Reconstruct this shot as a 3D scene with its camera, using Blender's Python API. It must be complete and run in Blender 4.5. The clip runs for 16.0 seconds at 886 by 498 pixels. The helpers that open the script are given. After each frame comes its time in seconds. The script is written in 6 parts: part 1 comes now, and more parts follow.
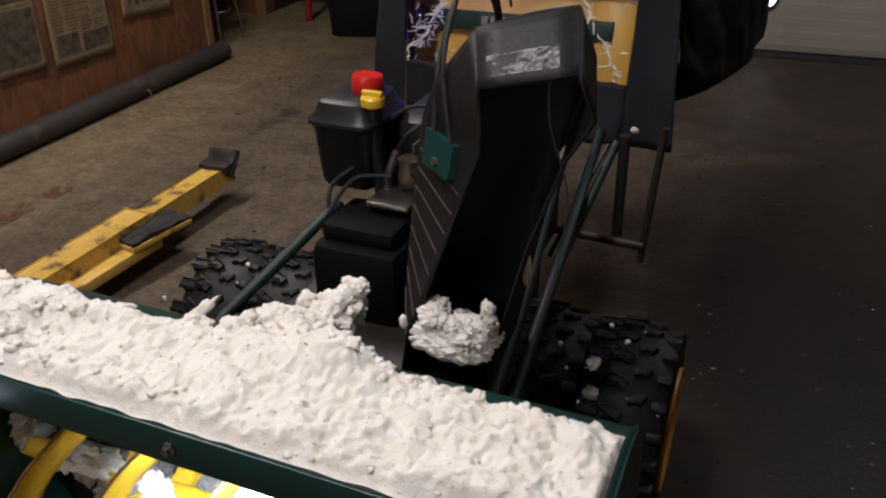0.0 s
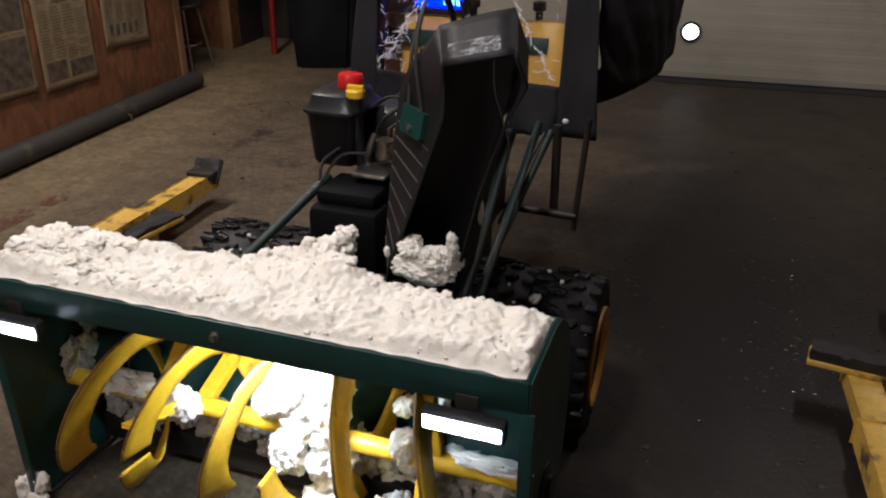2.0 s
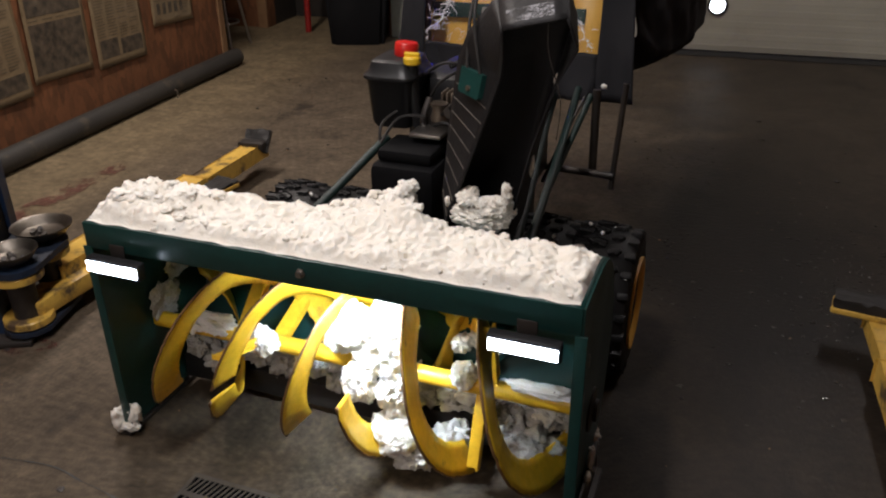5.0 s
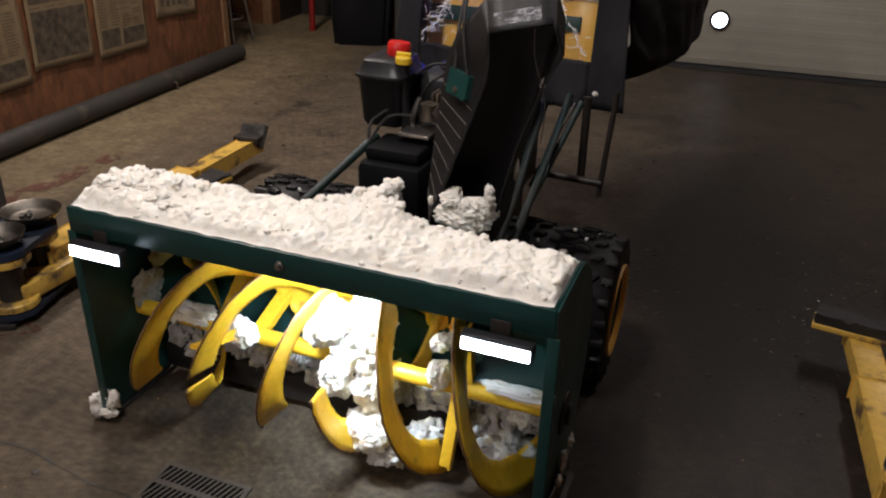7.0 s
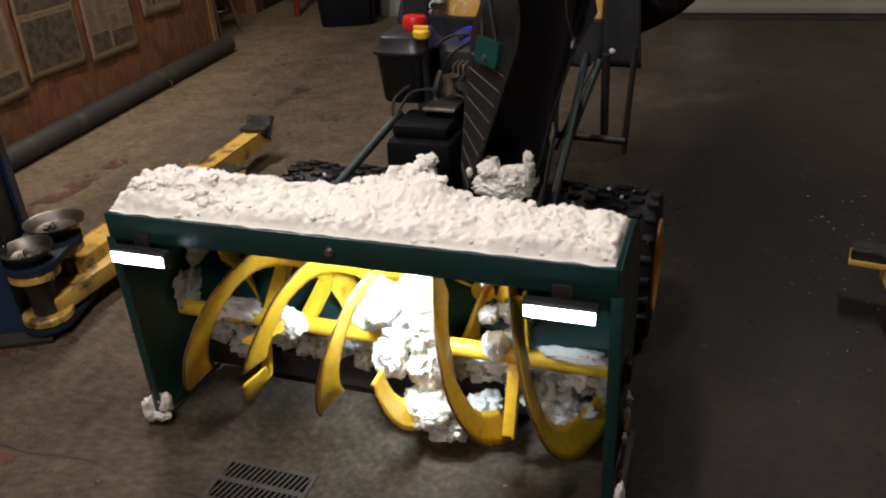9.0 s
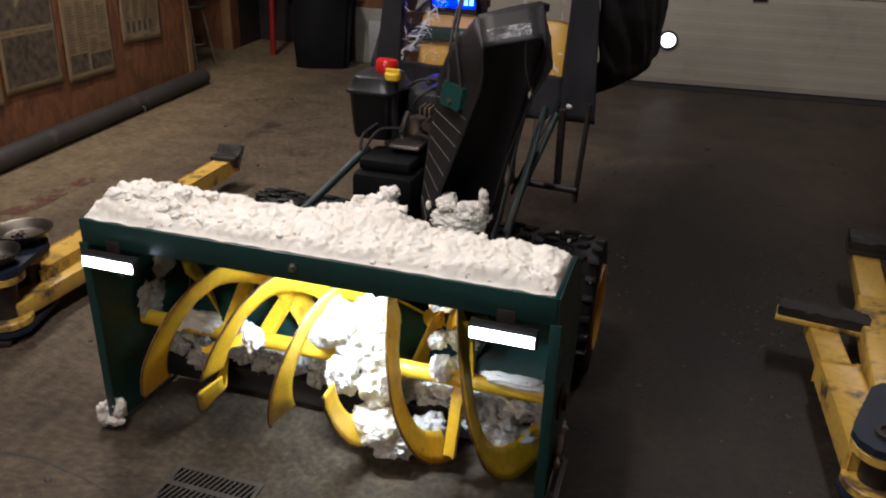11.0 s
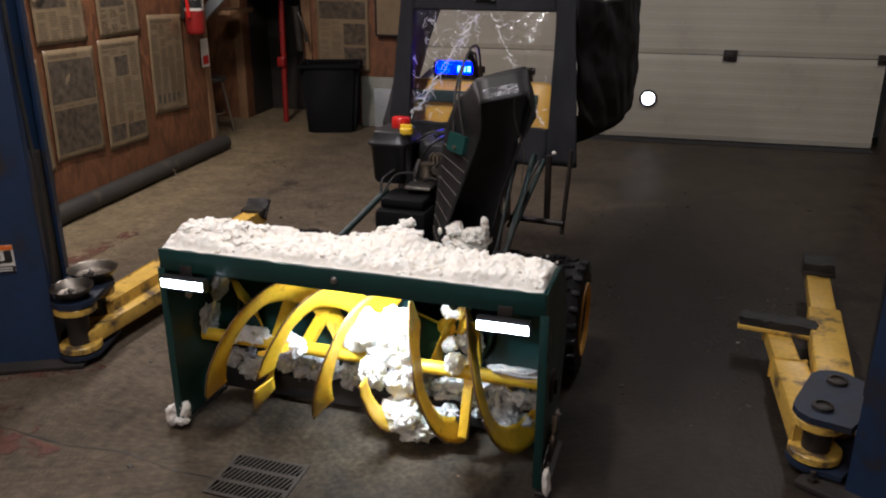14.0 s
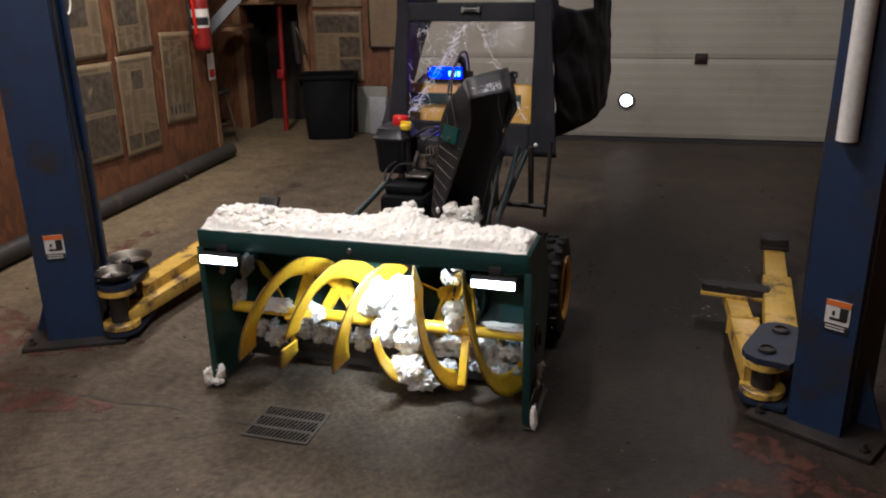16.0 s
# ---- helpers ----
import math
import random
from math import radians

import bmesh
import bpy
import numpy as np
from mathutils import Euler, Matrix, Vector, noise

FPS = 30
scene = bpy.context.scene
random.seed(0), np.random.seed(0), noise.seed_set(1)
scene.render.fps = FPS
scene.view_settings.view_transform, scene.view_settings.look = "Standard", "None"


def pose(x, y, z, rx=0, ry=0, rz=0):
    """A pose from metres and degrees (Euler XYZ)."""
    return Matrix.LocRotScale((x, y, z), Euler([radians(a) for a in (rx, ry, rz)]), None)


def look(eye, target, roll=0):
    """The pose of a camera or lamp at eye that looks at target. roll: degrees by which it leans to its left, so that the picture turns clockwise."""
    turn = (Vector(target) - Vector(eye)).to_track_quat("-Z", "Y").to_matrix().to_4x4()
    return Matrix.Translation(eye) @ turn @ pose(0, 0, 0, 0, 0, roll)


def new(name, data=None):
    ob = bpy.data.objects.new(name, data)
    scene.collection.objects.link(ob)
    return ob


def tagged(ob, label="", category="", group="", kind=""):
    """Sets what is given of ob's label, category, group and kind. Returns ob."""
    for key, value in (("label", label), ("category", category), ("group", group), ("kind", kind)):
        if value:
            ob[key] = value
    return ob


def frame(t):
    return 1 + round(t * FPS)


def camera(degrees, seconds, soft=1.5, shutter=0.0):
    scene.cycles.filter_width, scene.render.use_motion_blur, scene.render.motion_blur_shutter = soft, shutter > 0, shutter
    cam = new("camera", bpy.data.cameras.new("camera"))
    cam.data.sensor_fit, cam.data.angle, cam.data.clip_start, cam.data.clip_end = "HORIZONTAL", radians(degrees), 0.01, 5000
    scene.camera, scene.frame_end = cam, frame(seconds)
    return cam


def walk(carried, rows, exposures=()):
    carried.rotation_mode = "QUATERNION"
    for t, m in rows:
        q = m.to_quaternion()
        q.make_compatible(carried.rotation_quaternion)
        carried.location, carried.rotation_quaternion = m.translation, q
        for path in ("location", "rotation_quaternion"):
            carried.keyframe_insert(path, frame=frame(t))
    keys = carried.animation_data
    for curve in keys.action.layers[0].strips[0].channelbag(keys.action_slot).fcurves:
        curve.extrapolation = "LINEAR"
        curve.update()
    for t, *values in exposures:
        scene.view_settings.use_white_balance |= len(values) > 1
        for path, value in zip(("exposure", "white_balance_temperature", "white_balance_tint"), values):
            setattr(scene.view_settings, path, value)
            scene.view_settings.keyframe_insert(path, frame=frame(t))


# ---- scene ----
import functools

cam = camera(57.2, 16.0, soft=2.1)
PATH = [
    (0, (0.677, -0.642, 1.349), (-0.002, 0.978, 0.393), -0.5),
    (0.5, (0.653, -0.744, 1.363), (0.055, 0.934, 0.455), -1.8),
    (1, (0.624, -0.875, 1.359), (0.092, 0.851, 0.499), -1.2),
    (1.5, (0.706, -0.967, 1.362), (0.171, 0.759, 0.506), 0.2),
    (2, (0.806, -1.063, 1.363), (0.215, 0.641, 0.498), 0.2),
    (2.5, (0.786, -1.171, 1.37), (0.183, 0.516, 0.483), -1.5),
    (3, (0.742, -1.249, 1.365), (0.153, 0.433, 0.457), -2.2),
    (3.5, (0.772, -1.263, 1.366), (0.187, 0.414, 0.447), -1.0),
    (4, (0.8, -1.264, 1.373), (0.182, 0.406, 0.463), 0.1),
    (6.5, (0.784, -1.286, 1.377), (0.135, 0.378, 0.478), -2.0),
    (7, (0.84, -1.272, 1.37), (0.207, 0.401, 0.474), 1.6),
    (7.5, (0.873, -1.259, 1.368), (0.234, 0.411, 0.472), 1.6),
    (8, (0.834, -1.262, 1.375), (0.19, 0.401, 0.469), -1.3),
    (8.5, (0.774, -1.288, 1.377), (0.139, 0.37, 0.457), -3.7),
    (9, (0.727, -1.305, 1.361), (0.118, 0.347, 0.412), -3.6),
    (9.5, (0.743, -1.31, 1.372), (0.182, 0.368, 0.438), -0.8),
    (12, (0.857, -1.525, 1.371), (0.318, 0.236, 0.591), 2.4),
    (12.5, (0.964, -1.545, 1.407), (0.378, 0.214, 0.657), 2.7),
    (13, (1.014, -1.574, 1.42), (0.338, 0.163, 0.694), 1.3),
    (13.5, (0.982, -1.671, 1.423), (0.294, 0.062, 0.701), 0.1),
    (14, (0.889, -1.887, 1.434), (0.34, -0.094, 0.739), 0.1),
    (14.5, (0.891, -2.008, 1.461), (0.445, -0.169, 0.812), 1.1),
    (15, (0.979, -2.103, 1.481), (0.504, -0.256, 0.879), 1.1),
    (15.5, (1.04, -2.182, 1.458), (0.479, -0.367, 0.831), -0.1),
    (16, (0.993, -2.299, 1.458), (0.459, -0.491, 0.79), -1.1),
]
walk(cam, [(t, look(eye, target, roll)) for t, eye, target, roll in PATH], [(0, -0.06, 5780, 10), (1.5, 0.02, 5850, 10), (3.0, 0.1, 6000, 10), (9.5, 0.1, 5950, 10), (13.0, 0.18, 5800, 10), (16, 0.3, 5750, 10)])

# ---------------------------------------------------------------- light
world = bpy.data.worlds.new("world")
scene.world = world
world.use_nodes = True
world.node_tree.nodes["Background"].inputs[0].default_value = (0.02, 0.018, 0.016, 1)
world.node_tree.nodes["Background"].inputs[1].default_value = 0.3
ROOM = pose(0, 0, 0, 0, 0, 3.4)


def area_lamp(name, m, sx, sy, watts, colour, spread=180):
    d = bpy.data.lights.new(name, "AREA")
    d.shape, d.size, d.size_y, d.energy, d.color = "RECTANGLE", sx, sy, watts, colour
    d.spread = radians(spread)
    ob = new(name, d)
    ob.matrix_world = m
    return ob


WARM = (1.0, 0.89, 0.815)
area_lamp("unseen_overhead_lamp", pose(-1.75, 1.7, 3.0), 0.12, 1.2, 76, (1.0, 0.86, 0.74))
area_lamp("unseen_overhead_lamp", pose(-0.15, -0.4, 3.05), 0.12, 1.2, 54, WARM)
# added weak lamp with no source seen: brightens the overhead door
area_lamp("unseen_overhead_lamp", pose(1.6, 3.3, 3.05), 0.12, 1.2, 22, WARM)
# added low lamp, no known source: highlights the vinyl creases, lifts the foreground
area_lamp("unseen_overhead_lamp", pose(-0.6, -3.4, 2.6), 1.5, 0.26, 58, WARM)
# lamp under the front lip of the blower, aimed into the augers
area_lamp("auger_lamp", look((0.06, 0.03, 0.54), (0.07, 0.26, 0.25)), 0.14, 0.03, 13, (0.82, 0.92, 1.0), 150)

# ---------------------------------------------------------------- materials


def mat(name, a, b=None, rough=0.5, metal=0.0, scale=6.0, bump=0.0, bump_scale=60.0, fine=0.25, rough_var=0.1, coat=0.0, dirt=None, dirt_scale=3.0, dirt_at=0.58, detail=6.0):
    """Two colours mixed by coarse noise, grained by fine noise, with dirt patches and relief, in metres."""
    m = bpy.data.materials.new(name)
    m.use_nodes = True
    nt = m.node_tree
    n, li = nt.nodes, nt.links
    p = n["Principled BSDF"]
    tc = n.new("ShaderNodeTexCoord")

    def noise_tex(s, d=detail, r=0.55):
        t = n.new("ShaderNodeTexNoise")
        t.inputs["Scale"].default_value, t.inputs["Detail"].default_value, t.inputs["Roughness"].default_value = s, d, r
        li.new(tc.outputs["Object"], t.inputs["Vector"])
        return t

    def ramp(src, lo, hi):
        r = n.new("ShaderNodeMapRange")
        r.inputs[1].default_value, r.inputs[2].default_value = lo, hi
        li.new(src, r.inputs[0])
        return r.outputs[0]

    def mix(fac, x, y, mode="MIX"):
        k = n.new("ShaderNodeMix")
        k.data_type, k.blend_type = "RGBA", mode
        for sock, v in ((k.inputs[0], fac), (k.inputs[6], x), (k.inputs[7], y)):
            if hasattr(v, "links"):
                li.new(v, sock)
            elif isinstance(v, float):
                sock.default_value = v
            else:
                sock.default_value = (*v, 1)
        return k.outputs[2]

    b = b or tuple(c * 0.75 for c in a)
    coarse = noise_tex(scale)
    col = mix(ramp(coarse.outputs[0], 0.35, 0.68), a, b)
    grain = noise_tex(bump_scale, 4)
    g = ramp(grain.outputs[0], 0.3, 0.7)
    col = mix(fine, col, mix(g, tuple(c * 0.55 for c in a), tuple(min(1, c * 1.25) for c in a)))
    if dirt:
        dn = noise_tex(dirt_scale, 8, 0.65)
        col = mix(ramp(dn.outputs[0], dirt_at, dirt_at + 0.12), col, dirt)
    li.new(col, p.inputs["Base Color"])
    rr = n.new("ShaderNodeMapRange")
    rr.inputs[3].default_value, rr.inputs[4].default_value = max(0.02, rough - rough_var), min(1, rough + rough_var)
    li.new(coarse.outputs[0], rr.inputs[0])
    li.new(rr.outputs[0], p.inputs["Roughness"])
    p.inputs["Metallic"].default_value = metal
    p.inputs["Coat Weight"].default_value = coat
    if bump:
        bp = n.new("ShaderNodeBump")
        bp.inputs["Strength"].default_value, bp.inputs["Distance"].default_value = min(1.0, bump), 0.004
        li.new(grain.outputs[0], bp.inputs["Height"])
        li.new(bp.outputs[0], p.inputs["Normal"])
    return m


def glow(name, colour, strength):
    m = bpy.data.materials.new(name)
    m.use_nodes = True
    p = m.node_tree.nodes["Principled BSDF"]
    p.inputs["Base Color"].default_value = (*colour, 1)
    p.inputs["Emission Color"].default_value = (*colour, 1)
    p.inputs["Emission Strength"].default_value = strength
    return m


def ragged(name, colour, rough, cover, scale):
    """A worn thin layer with noisy holes."""
    m = mat(name, colour, rough=rough, scale=9, bump=0.2)
    nt = m.node_tree
    tc, tex, mr = nt.nodes.new("ShaderNodeTexCoord"), nt.nodes.new("ShaderNodeTexNoise"), nt.nodes.new("ShaderNodeMapRange")
    tex.inputs["Scale"].default_value, tex.inputs["Detail"].default_value, tex.inputs["Roughness"].default_value = scale, 9, 0.7
    nt.links.new(tc.outputs["Object"], tex.inputs["Vector"])
    mr.inputs[1].default_value, mr.inputs[2].default_value, mr.inputs[4].default_value = 0.62 - cover * 0.3, 0.72 - cover * 0.3, 0.75
    nt.links.new(tex.outputs[0], mr.inputs[0])
    nt.links.new(mr.outputs[0], nt.nodes["Principled BSDF"].inputs["Alpha"])
    return m


def osb(name, a, b, c):
    """Pressed strand board: flakes from stretched cells, with dark gaps."""
    m = mat(name, a, b, rough=0.6, scale=3, bump=0.3, bump_scale=50, dirt=c, dirt_scale=2.2, dirt_at=0.6)
    nt = m.node_tree
    p = nt.nodes["Principled BSDF"]
    old = p.inputs["Base Color"].links[0].from_socket
    tc, mp, vo, mx = [nt.nodes.new(k) for k in ("ShaderNodeTexCoord", "ShaderNodeMapping", "ShaderNodeTexVoronoi", "ShaderNodeMix")]
    mp.inputs["Scale"].default_value = (30, 30, 12)
    mp.inputs["Rotation"].default_value = (0.5, 0.3, 0)
    vo.inputs["Scale"].default_value = 1.0
    vo.inputs["Randomness"].default_value = 1.0
    nt.links.new(tc.outputs["Object"], mp.inputs["Vector"])
    nt.links.new(mp.outputs[0], vo.inputs["Vector"])
    sep = nt.nodes.new("ShaderNodeSeparateColor")
    nt.links.new(vo.outputs["Color"], sep.inputs[0])
    mx.data_type, mx.blend_type = "RGBA", "MULTIPLY"
    mx.inputs[0].default_value = 0.75
    cr = nt.nodes.new("ShaderNodeMapRange")
    cr.inputs[3].default_value, cr.inputs[4].default_value = 0.45, 1.15
    nt.links.new(sep.outputs[0], cr.inputs[0])
    nt.links.new(old, mx.inputs[6])
    nt.links.new(cr.outputs[0], mx.inputs[7])
    nt.links.new(mx.outputs[2], p.inputs["Base Color"])
    return m


M_FLOOR = mat("concrete", (0.09, 0.069, 0.0465), (0.05, 0.038, 0.026), rough=0.68, scale=2.6, bump=0.6, bump_scale=55, fine=0.6, rough_var=0.18, dirt=(0.03, 0.0235, 0.0175), dirt_scale=3.1, dirt_at=0.57)


def wet_shaded_floor(m):
    """Makes the concrete darker and shiny right of the machine: wetness plus painted shade."""
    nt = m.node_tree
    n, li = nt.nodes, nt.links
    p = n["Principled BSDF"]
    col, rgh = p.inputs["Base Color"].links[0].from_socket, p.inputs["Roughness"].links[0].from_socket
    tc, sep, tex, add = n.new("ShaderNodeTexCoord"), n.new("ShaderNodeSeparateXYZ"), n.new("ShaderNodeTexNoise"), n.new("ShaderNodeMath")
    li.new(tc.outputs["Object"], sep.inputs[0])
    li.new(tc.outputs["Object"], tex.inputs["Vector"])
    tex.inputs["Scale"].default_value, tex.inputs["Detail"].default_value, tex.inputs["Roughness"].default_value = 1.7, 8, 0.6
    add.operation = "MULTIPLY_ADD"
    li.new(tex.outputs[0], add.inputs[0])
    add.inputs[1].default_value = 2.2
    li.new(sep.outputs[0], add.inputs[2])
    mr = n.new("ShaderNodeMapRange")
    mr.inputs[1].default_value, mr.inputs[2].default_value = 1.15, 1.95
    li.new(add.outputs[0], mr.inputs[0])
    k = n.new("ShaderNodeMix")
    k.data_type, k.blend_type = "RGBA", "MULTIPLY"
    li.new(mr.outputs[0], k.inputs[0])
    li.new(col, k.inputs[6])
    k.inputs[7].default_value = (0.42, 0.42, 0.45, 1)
    # wide puddle behind the right wheel, darkened further for the cab's shade
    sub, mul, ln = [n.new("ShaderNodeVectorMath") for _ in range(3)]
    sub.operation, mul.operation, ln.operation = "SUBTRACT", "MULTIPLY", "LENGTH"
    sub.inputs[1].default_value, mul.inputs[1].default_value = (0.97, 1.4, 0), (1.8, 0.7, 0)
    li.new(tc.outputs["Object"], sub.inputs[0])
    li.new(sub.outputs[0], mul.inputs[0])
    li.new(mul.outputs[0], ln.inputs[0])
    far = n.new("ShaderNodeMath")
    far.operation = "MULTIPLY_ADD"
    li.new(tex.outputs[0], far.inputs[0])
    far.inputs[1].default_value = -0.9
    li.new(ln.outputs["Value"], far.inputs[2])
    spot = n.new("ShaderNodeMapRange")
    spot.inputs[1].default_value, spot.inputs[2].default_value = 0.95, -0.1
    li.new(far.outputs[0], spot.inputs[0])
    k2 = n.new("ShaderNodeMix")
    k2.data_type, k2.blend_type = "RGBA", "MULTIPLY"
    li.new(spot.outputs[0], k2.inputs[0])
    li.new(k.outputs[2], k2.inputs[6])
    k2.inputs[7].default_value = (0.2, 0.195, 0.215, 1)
    # darker, browner area in front of the housing
    sub2, mul2, ln2 = [n.new("ShaderNodeVectorMath") for _ in range(3)]
    sub2.operation, mul2.operation, ln2.operation = "SUBTRACT", "MULTIPLY", "LENGTH"
    sub2.inputs[1].default_value, mul2.inputs[1].default_value = (-0.2, -0.1, 0), (0.85, 1.9, 0)
    li.new(tc.outputs["Object"], sub2.inputs[0])
    li.new(sub2.outputs[0], mul2.inputs[0])
    li.new(mul2.outputs[0], ln2.inputs[0])
    near = n.new("ShaderNodeMath")
    near.operation = "MULTIPLY_ADD"
    li.new(tex.outputs[0], near.inputs[0])
    near.inputs[1].default_value = -1.1
    li.new(ln2.outputs["Value"], near.inputs[2])
    front_dark = n.new("ShaderNodeMapRange")
    front_dark.inputs[1].default_value, front_dark.inputs[2].default_value = 0.5, -0.3
    li.new(near.outputs[0], front_dark.inputs[0])
    k3 = n.new("ShaderNodeMix")
    k3.data_type, k3.blend_type = "RGBA", "MULTIPLY"
    li.new(front_dark.outputs[0], k3.inputs[0])
    li.new(k2.outputs[2], k3.inputs[6])
    k3.inputs[7].default_value = (0.64, 0.62, 0.58, 1)
    # paler, yellower concrete along the newspaper wall
    edge = n.new("ShaderNodeMath")
    edge.operation = "MULTIPLY_ADD"
    li.new(tex.outputs[0], edge.inputs[0])
    edge.inputs[1].default_value = 0.9
    li.new(sep.outputs[0], edge.inputs[2])
    strip = n.new("ShaderNodeMapRange")
    strip.inputs[1].default_value, strip.inputs[2].default_value, strip.inputs[4].default_value = -1.0, -1.5, 0.95
    li.new(edge.outputs[0], strip.inputs[0])
    k4 = n.new("ShaderNodeMix")
    k4.data_type, k4.blend_type = "RGBA", "MIX"
    li.new(strip.outputs[0], k4.inputs[0])
    li.new(k3.outputs[2], k4.inputs[6])
    warm = n.new("ShaderNodeMix")
    warm.data_type = "RGBA"
    li.new(tex.outputs[0], warm.inputs[0])
    warm.inputs[6].default_value, warm.inputs[7].default_value = (0.095, 0.072, 0.043, 1), (0.18, 0.136, 0.078, 1)
    li.new(warm.outputs[2], k4.inputs[7])
    # mottling at the size of a hand and of a coin
    last = k4.outputs[2]
    for scale, lo, hi in ((6.5, 0.72, 1.3), (28, 0.68, 1.4)):
        spots, level, k5 = n.new("ShaderNodeTexNoise"), n.new("ShaderNodeMapRange"), n.new("ShaderNodeMix")
        spots.inputs["Scale"].default_value, spots.inputs["Detail"].default_value, spots.inputs["Roughness"].default_value = scale, 8, 0.7
        li.new(tc.outputs["Object"], spots.inputs["Vector"])
        level.inputs[1].default_value, level.inputs[2].default_value, level.inputs[3].default_value, level.inputs[4].default_value = 0.32, 0.68, lo, hi
        li.new(spots.outputs[0], level.inputs[0])
        k5.data_type, k5.blend_type = "RGBA", "MULTIPLY"
        k5.inputs[0].default_value = 1.0
        li.new(last, k5.inputs[6])
        li.new(level.outputs[0], k5.inputs[7])
        last = k5.outputs[2]
    li.new(last, p.inputs["Base Color"])
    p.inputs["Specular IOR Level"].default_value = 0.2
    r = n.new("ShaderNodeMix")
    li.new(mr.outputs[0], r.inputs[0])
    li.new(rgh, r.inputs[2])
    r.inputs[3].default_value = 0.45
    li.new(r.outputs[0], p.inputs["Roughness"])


wet_shaded_floor(M_FLOOR)
M_OSB = osb("strand_board", (0.175, 0.07, 0.028), (0.12, 0.046, 0.017), (0.065, 0.023, 0.009))
M_WOOD = mat("raw_wood", (0.2, 0.11, 0.05), (0.14, 0.07, 0.03), rough=0.6, scale=8, bump=0.2)
M_GREYWOOD = mat("grey_paint", (0.34, 0.35, 0.36), rough=0.5, scale=6, bump=0.1)
M_DOOR = mat("door_white", (0.43, 0.415, 0.335), (0.375, 0.36, 0.285), rough=0.45, scale=2.5, bump=0.15, bump_scale=120, fine=0.1, dirt=(0.34, 0.31, 0.26), dirt_scale=2.5, dirt_at=0.58)
M_SEAL = mat("door_seal", (0.02, 0.02, 0.02), rough=0.8)
M_CEIL = mat("ceiling_paint", (0.72, 0.7, 0.66), rough=0.8, scale=2)
M_BLUE = mat("lift_blue", (0.011, 0.028, 0.07), (0.008, 0.018, 0.043), rough=0.45, scale=5, bump=0.12, bump_scale=45, dirt=(0.022, 0.017, 0.015), dirt_scale=5, dirt_at=0.53)
M_BLUE_WORN = mat("worn_blue", (0.008, 0.017, 0.038), (0.016, 0.015, 0.016), rough=0.55, scale=9, bump=0.2, bump_scale=60)
M_YEL_LIFT = mat("lift_yellow", (0.64, 0.41, 0.075), (0.5, 0.3, 0.05), rough=0.38, scale=7, bump=0.2, bump_scale=50, dirt=(0.09, 0.06, 0.035), dirt_scale=11, dirt_at=0.52)
M_RUBBER = mat("black_rubber", (0.018, 0.017, 0.016), (0.03, 0.027, 0.025), rough=0.6, scale=12, bump=0.5, bump_scale=70)
M_IRON = mat("grate_iron", (0.05, 0.038, 0.027), (0.03, 0.023, 0.017), rough=0.75, metal=0.0, scale=20, bump=0.3)
M_STEEL = mat("dull_steel", (0.45, 0.43, 0.4), (0.3, 0.28, 0.25), rough=0.35, metal=1.0, scale=14, bump=0.2)
M_CHROME = mat("pan_steel", (0.15, 0.135, 0.115), (0.08, 0.07, 0.058), rough=0.42, metal=1.0, scale=18, bump=0.15)
M_DARK = mat("dark_steel", (0.03, 0.027, 0.025), (0.05, 0.04, 0.032), rough=0.5, metal=0.4, scale=10, bump=0.3)
M_GREEN = mat("blower_green", (0.006, 0.044, 0.038), (0.0045, 0.03, 0.027), rough=0.38, scale=6, bump=0.15, bump_scale=55, coat=0.06, dirt=(0.05, 0.045, 0.035), dirt_scale=9, dirt_at=0.68)
M_GREEN_WORN = mat("worn_green", (0.004, 0.02, 0.017), (0.009, 0.014, 0.012), rough=0.55, scale=14, bump=0.2, bump_scale=70, dirt=(0.03, 0.028, 0.024), dirt_scale=20, dirt_at=0.6)
M_YELLOW = mat("auger_yellow", (0.76, 0.475, 0.022), (0.66, 0.385, 0.016), rough=0.42, scale=9, bump=0.15, bump_scale=60, dirt=(0.2, 0.11, 0.035), dirt_scale=16, dirt_at=0.63)
M_PANEL = mat("panel_yellow", (0.86, 0.5, 0.09), (0.8, 0.45, 0.07), rough=0.4, scale=3, fine=0.08)
M_PLASTIC = mat("black_plastic", (0.014, 0.014, 0.0145), (0.02, 0.02, 0.021), rough=0.38, scale=9, bump=0.15, bump_scale=150)
M_PIPE = mat("dusty_pipe", (0.02, 0.018, 0.016), (0.034, 0.029, 0.023), rough=0.6, scale=3, bump=0.15, bump_scale=60, dirt=(0.06, 0.047, 0.032), dirt_scale=7, dirt_at=0.56)
M_CHUTE = mat("chute_plastic", (0.0075, 0.0072, 0.0078), (0.013, 0.012, 0.012), rough=0.55, scale=7, bump=0.25, bump_scale=90)
M_RIB = mat("worn_rib", (0.05, 0.042, 0.034), rough=0.5, scale=30)
M_TYRE = mat("tyre_rubber", (0.011, 0.011, 0.0115), (0.017, 0.016, 0.0155), rough=0.5, scale=15, bump=0.4, bump_scale=110)
M_REDPAINT = mat("old_red_paint", (0.26, 0.012, 0.01), (0.16, 0.01, 0.008), rough=0.4, scale=9, dirt=(0.05, 0.02, 0.015), dirt_scale=14, dirt_at=0.6)
M_EDGE = mat("worn_edge", (0.2, 0.1, 0.03), (0.06, 0.032, 0.014), rough=0.6, metal=0.2, scale=40, bump=0.3)
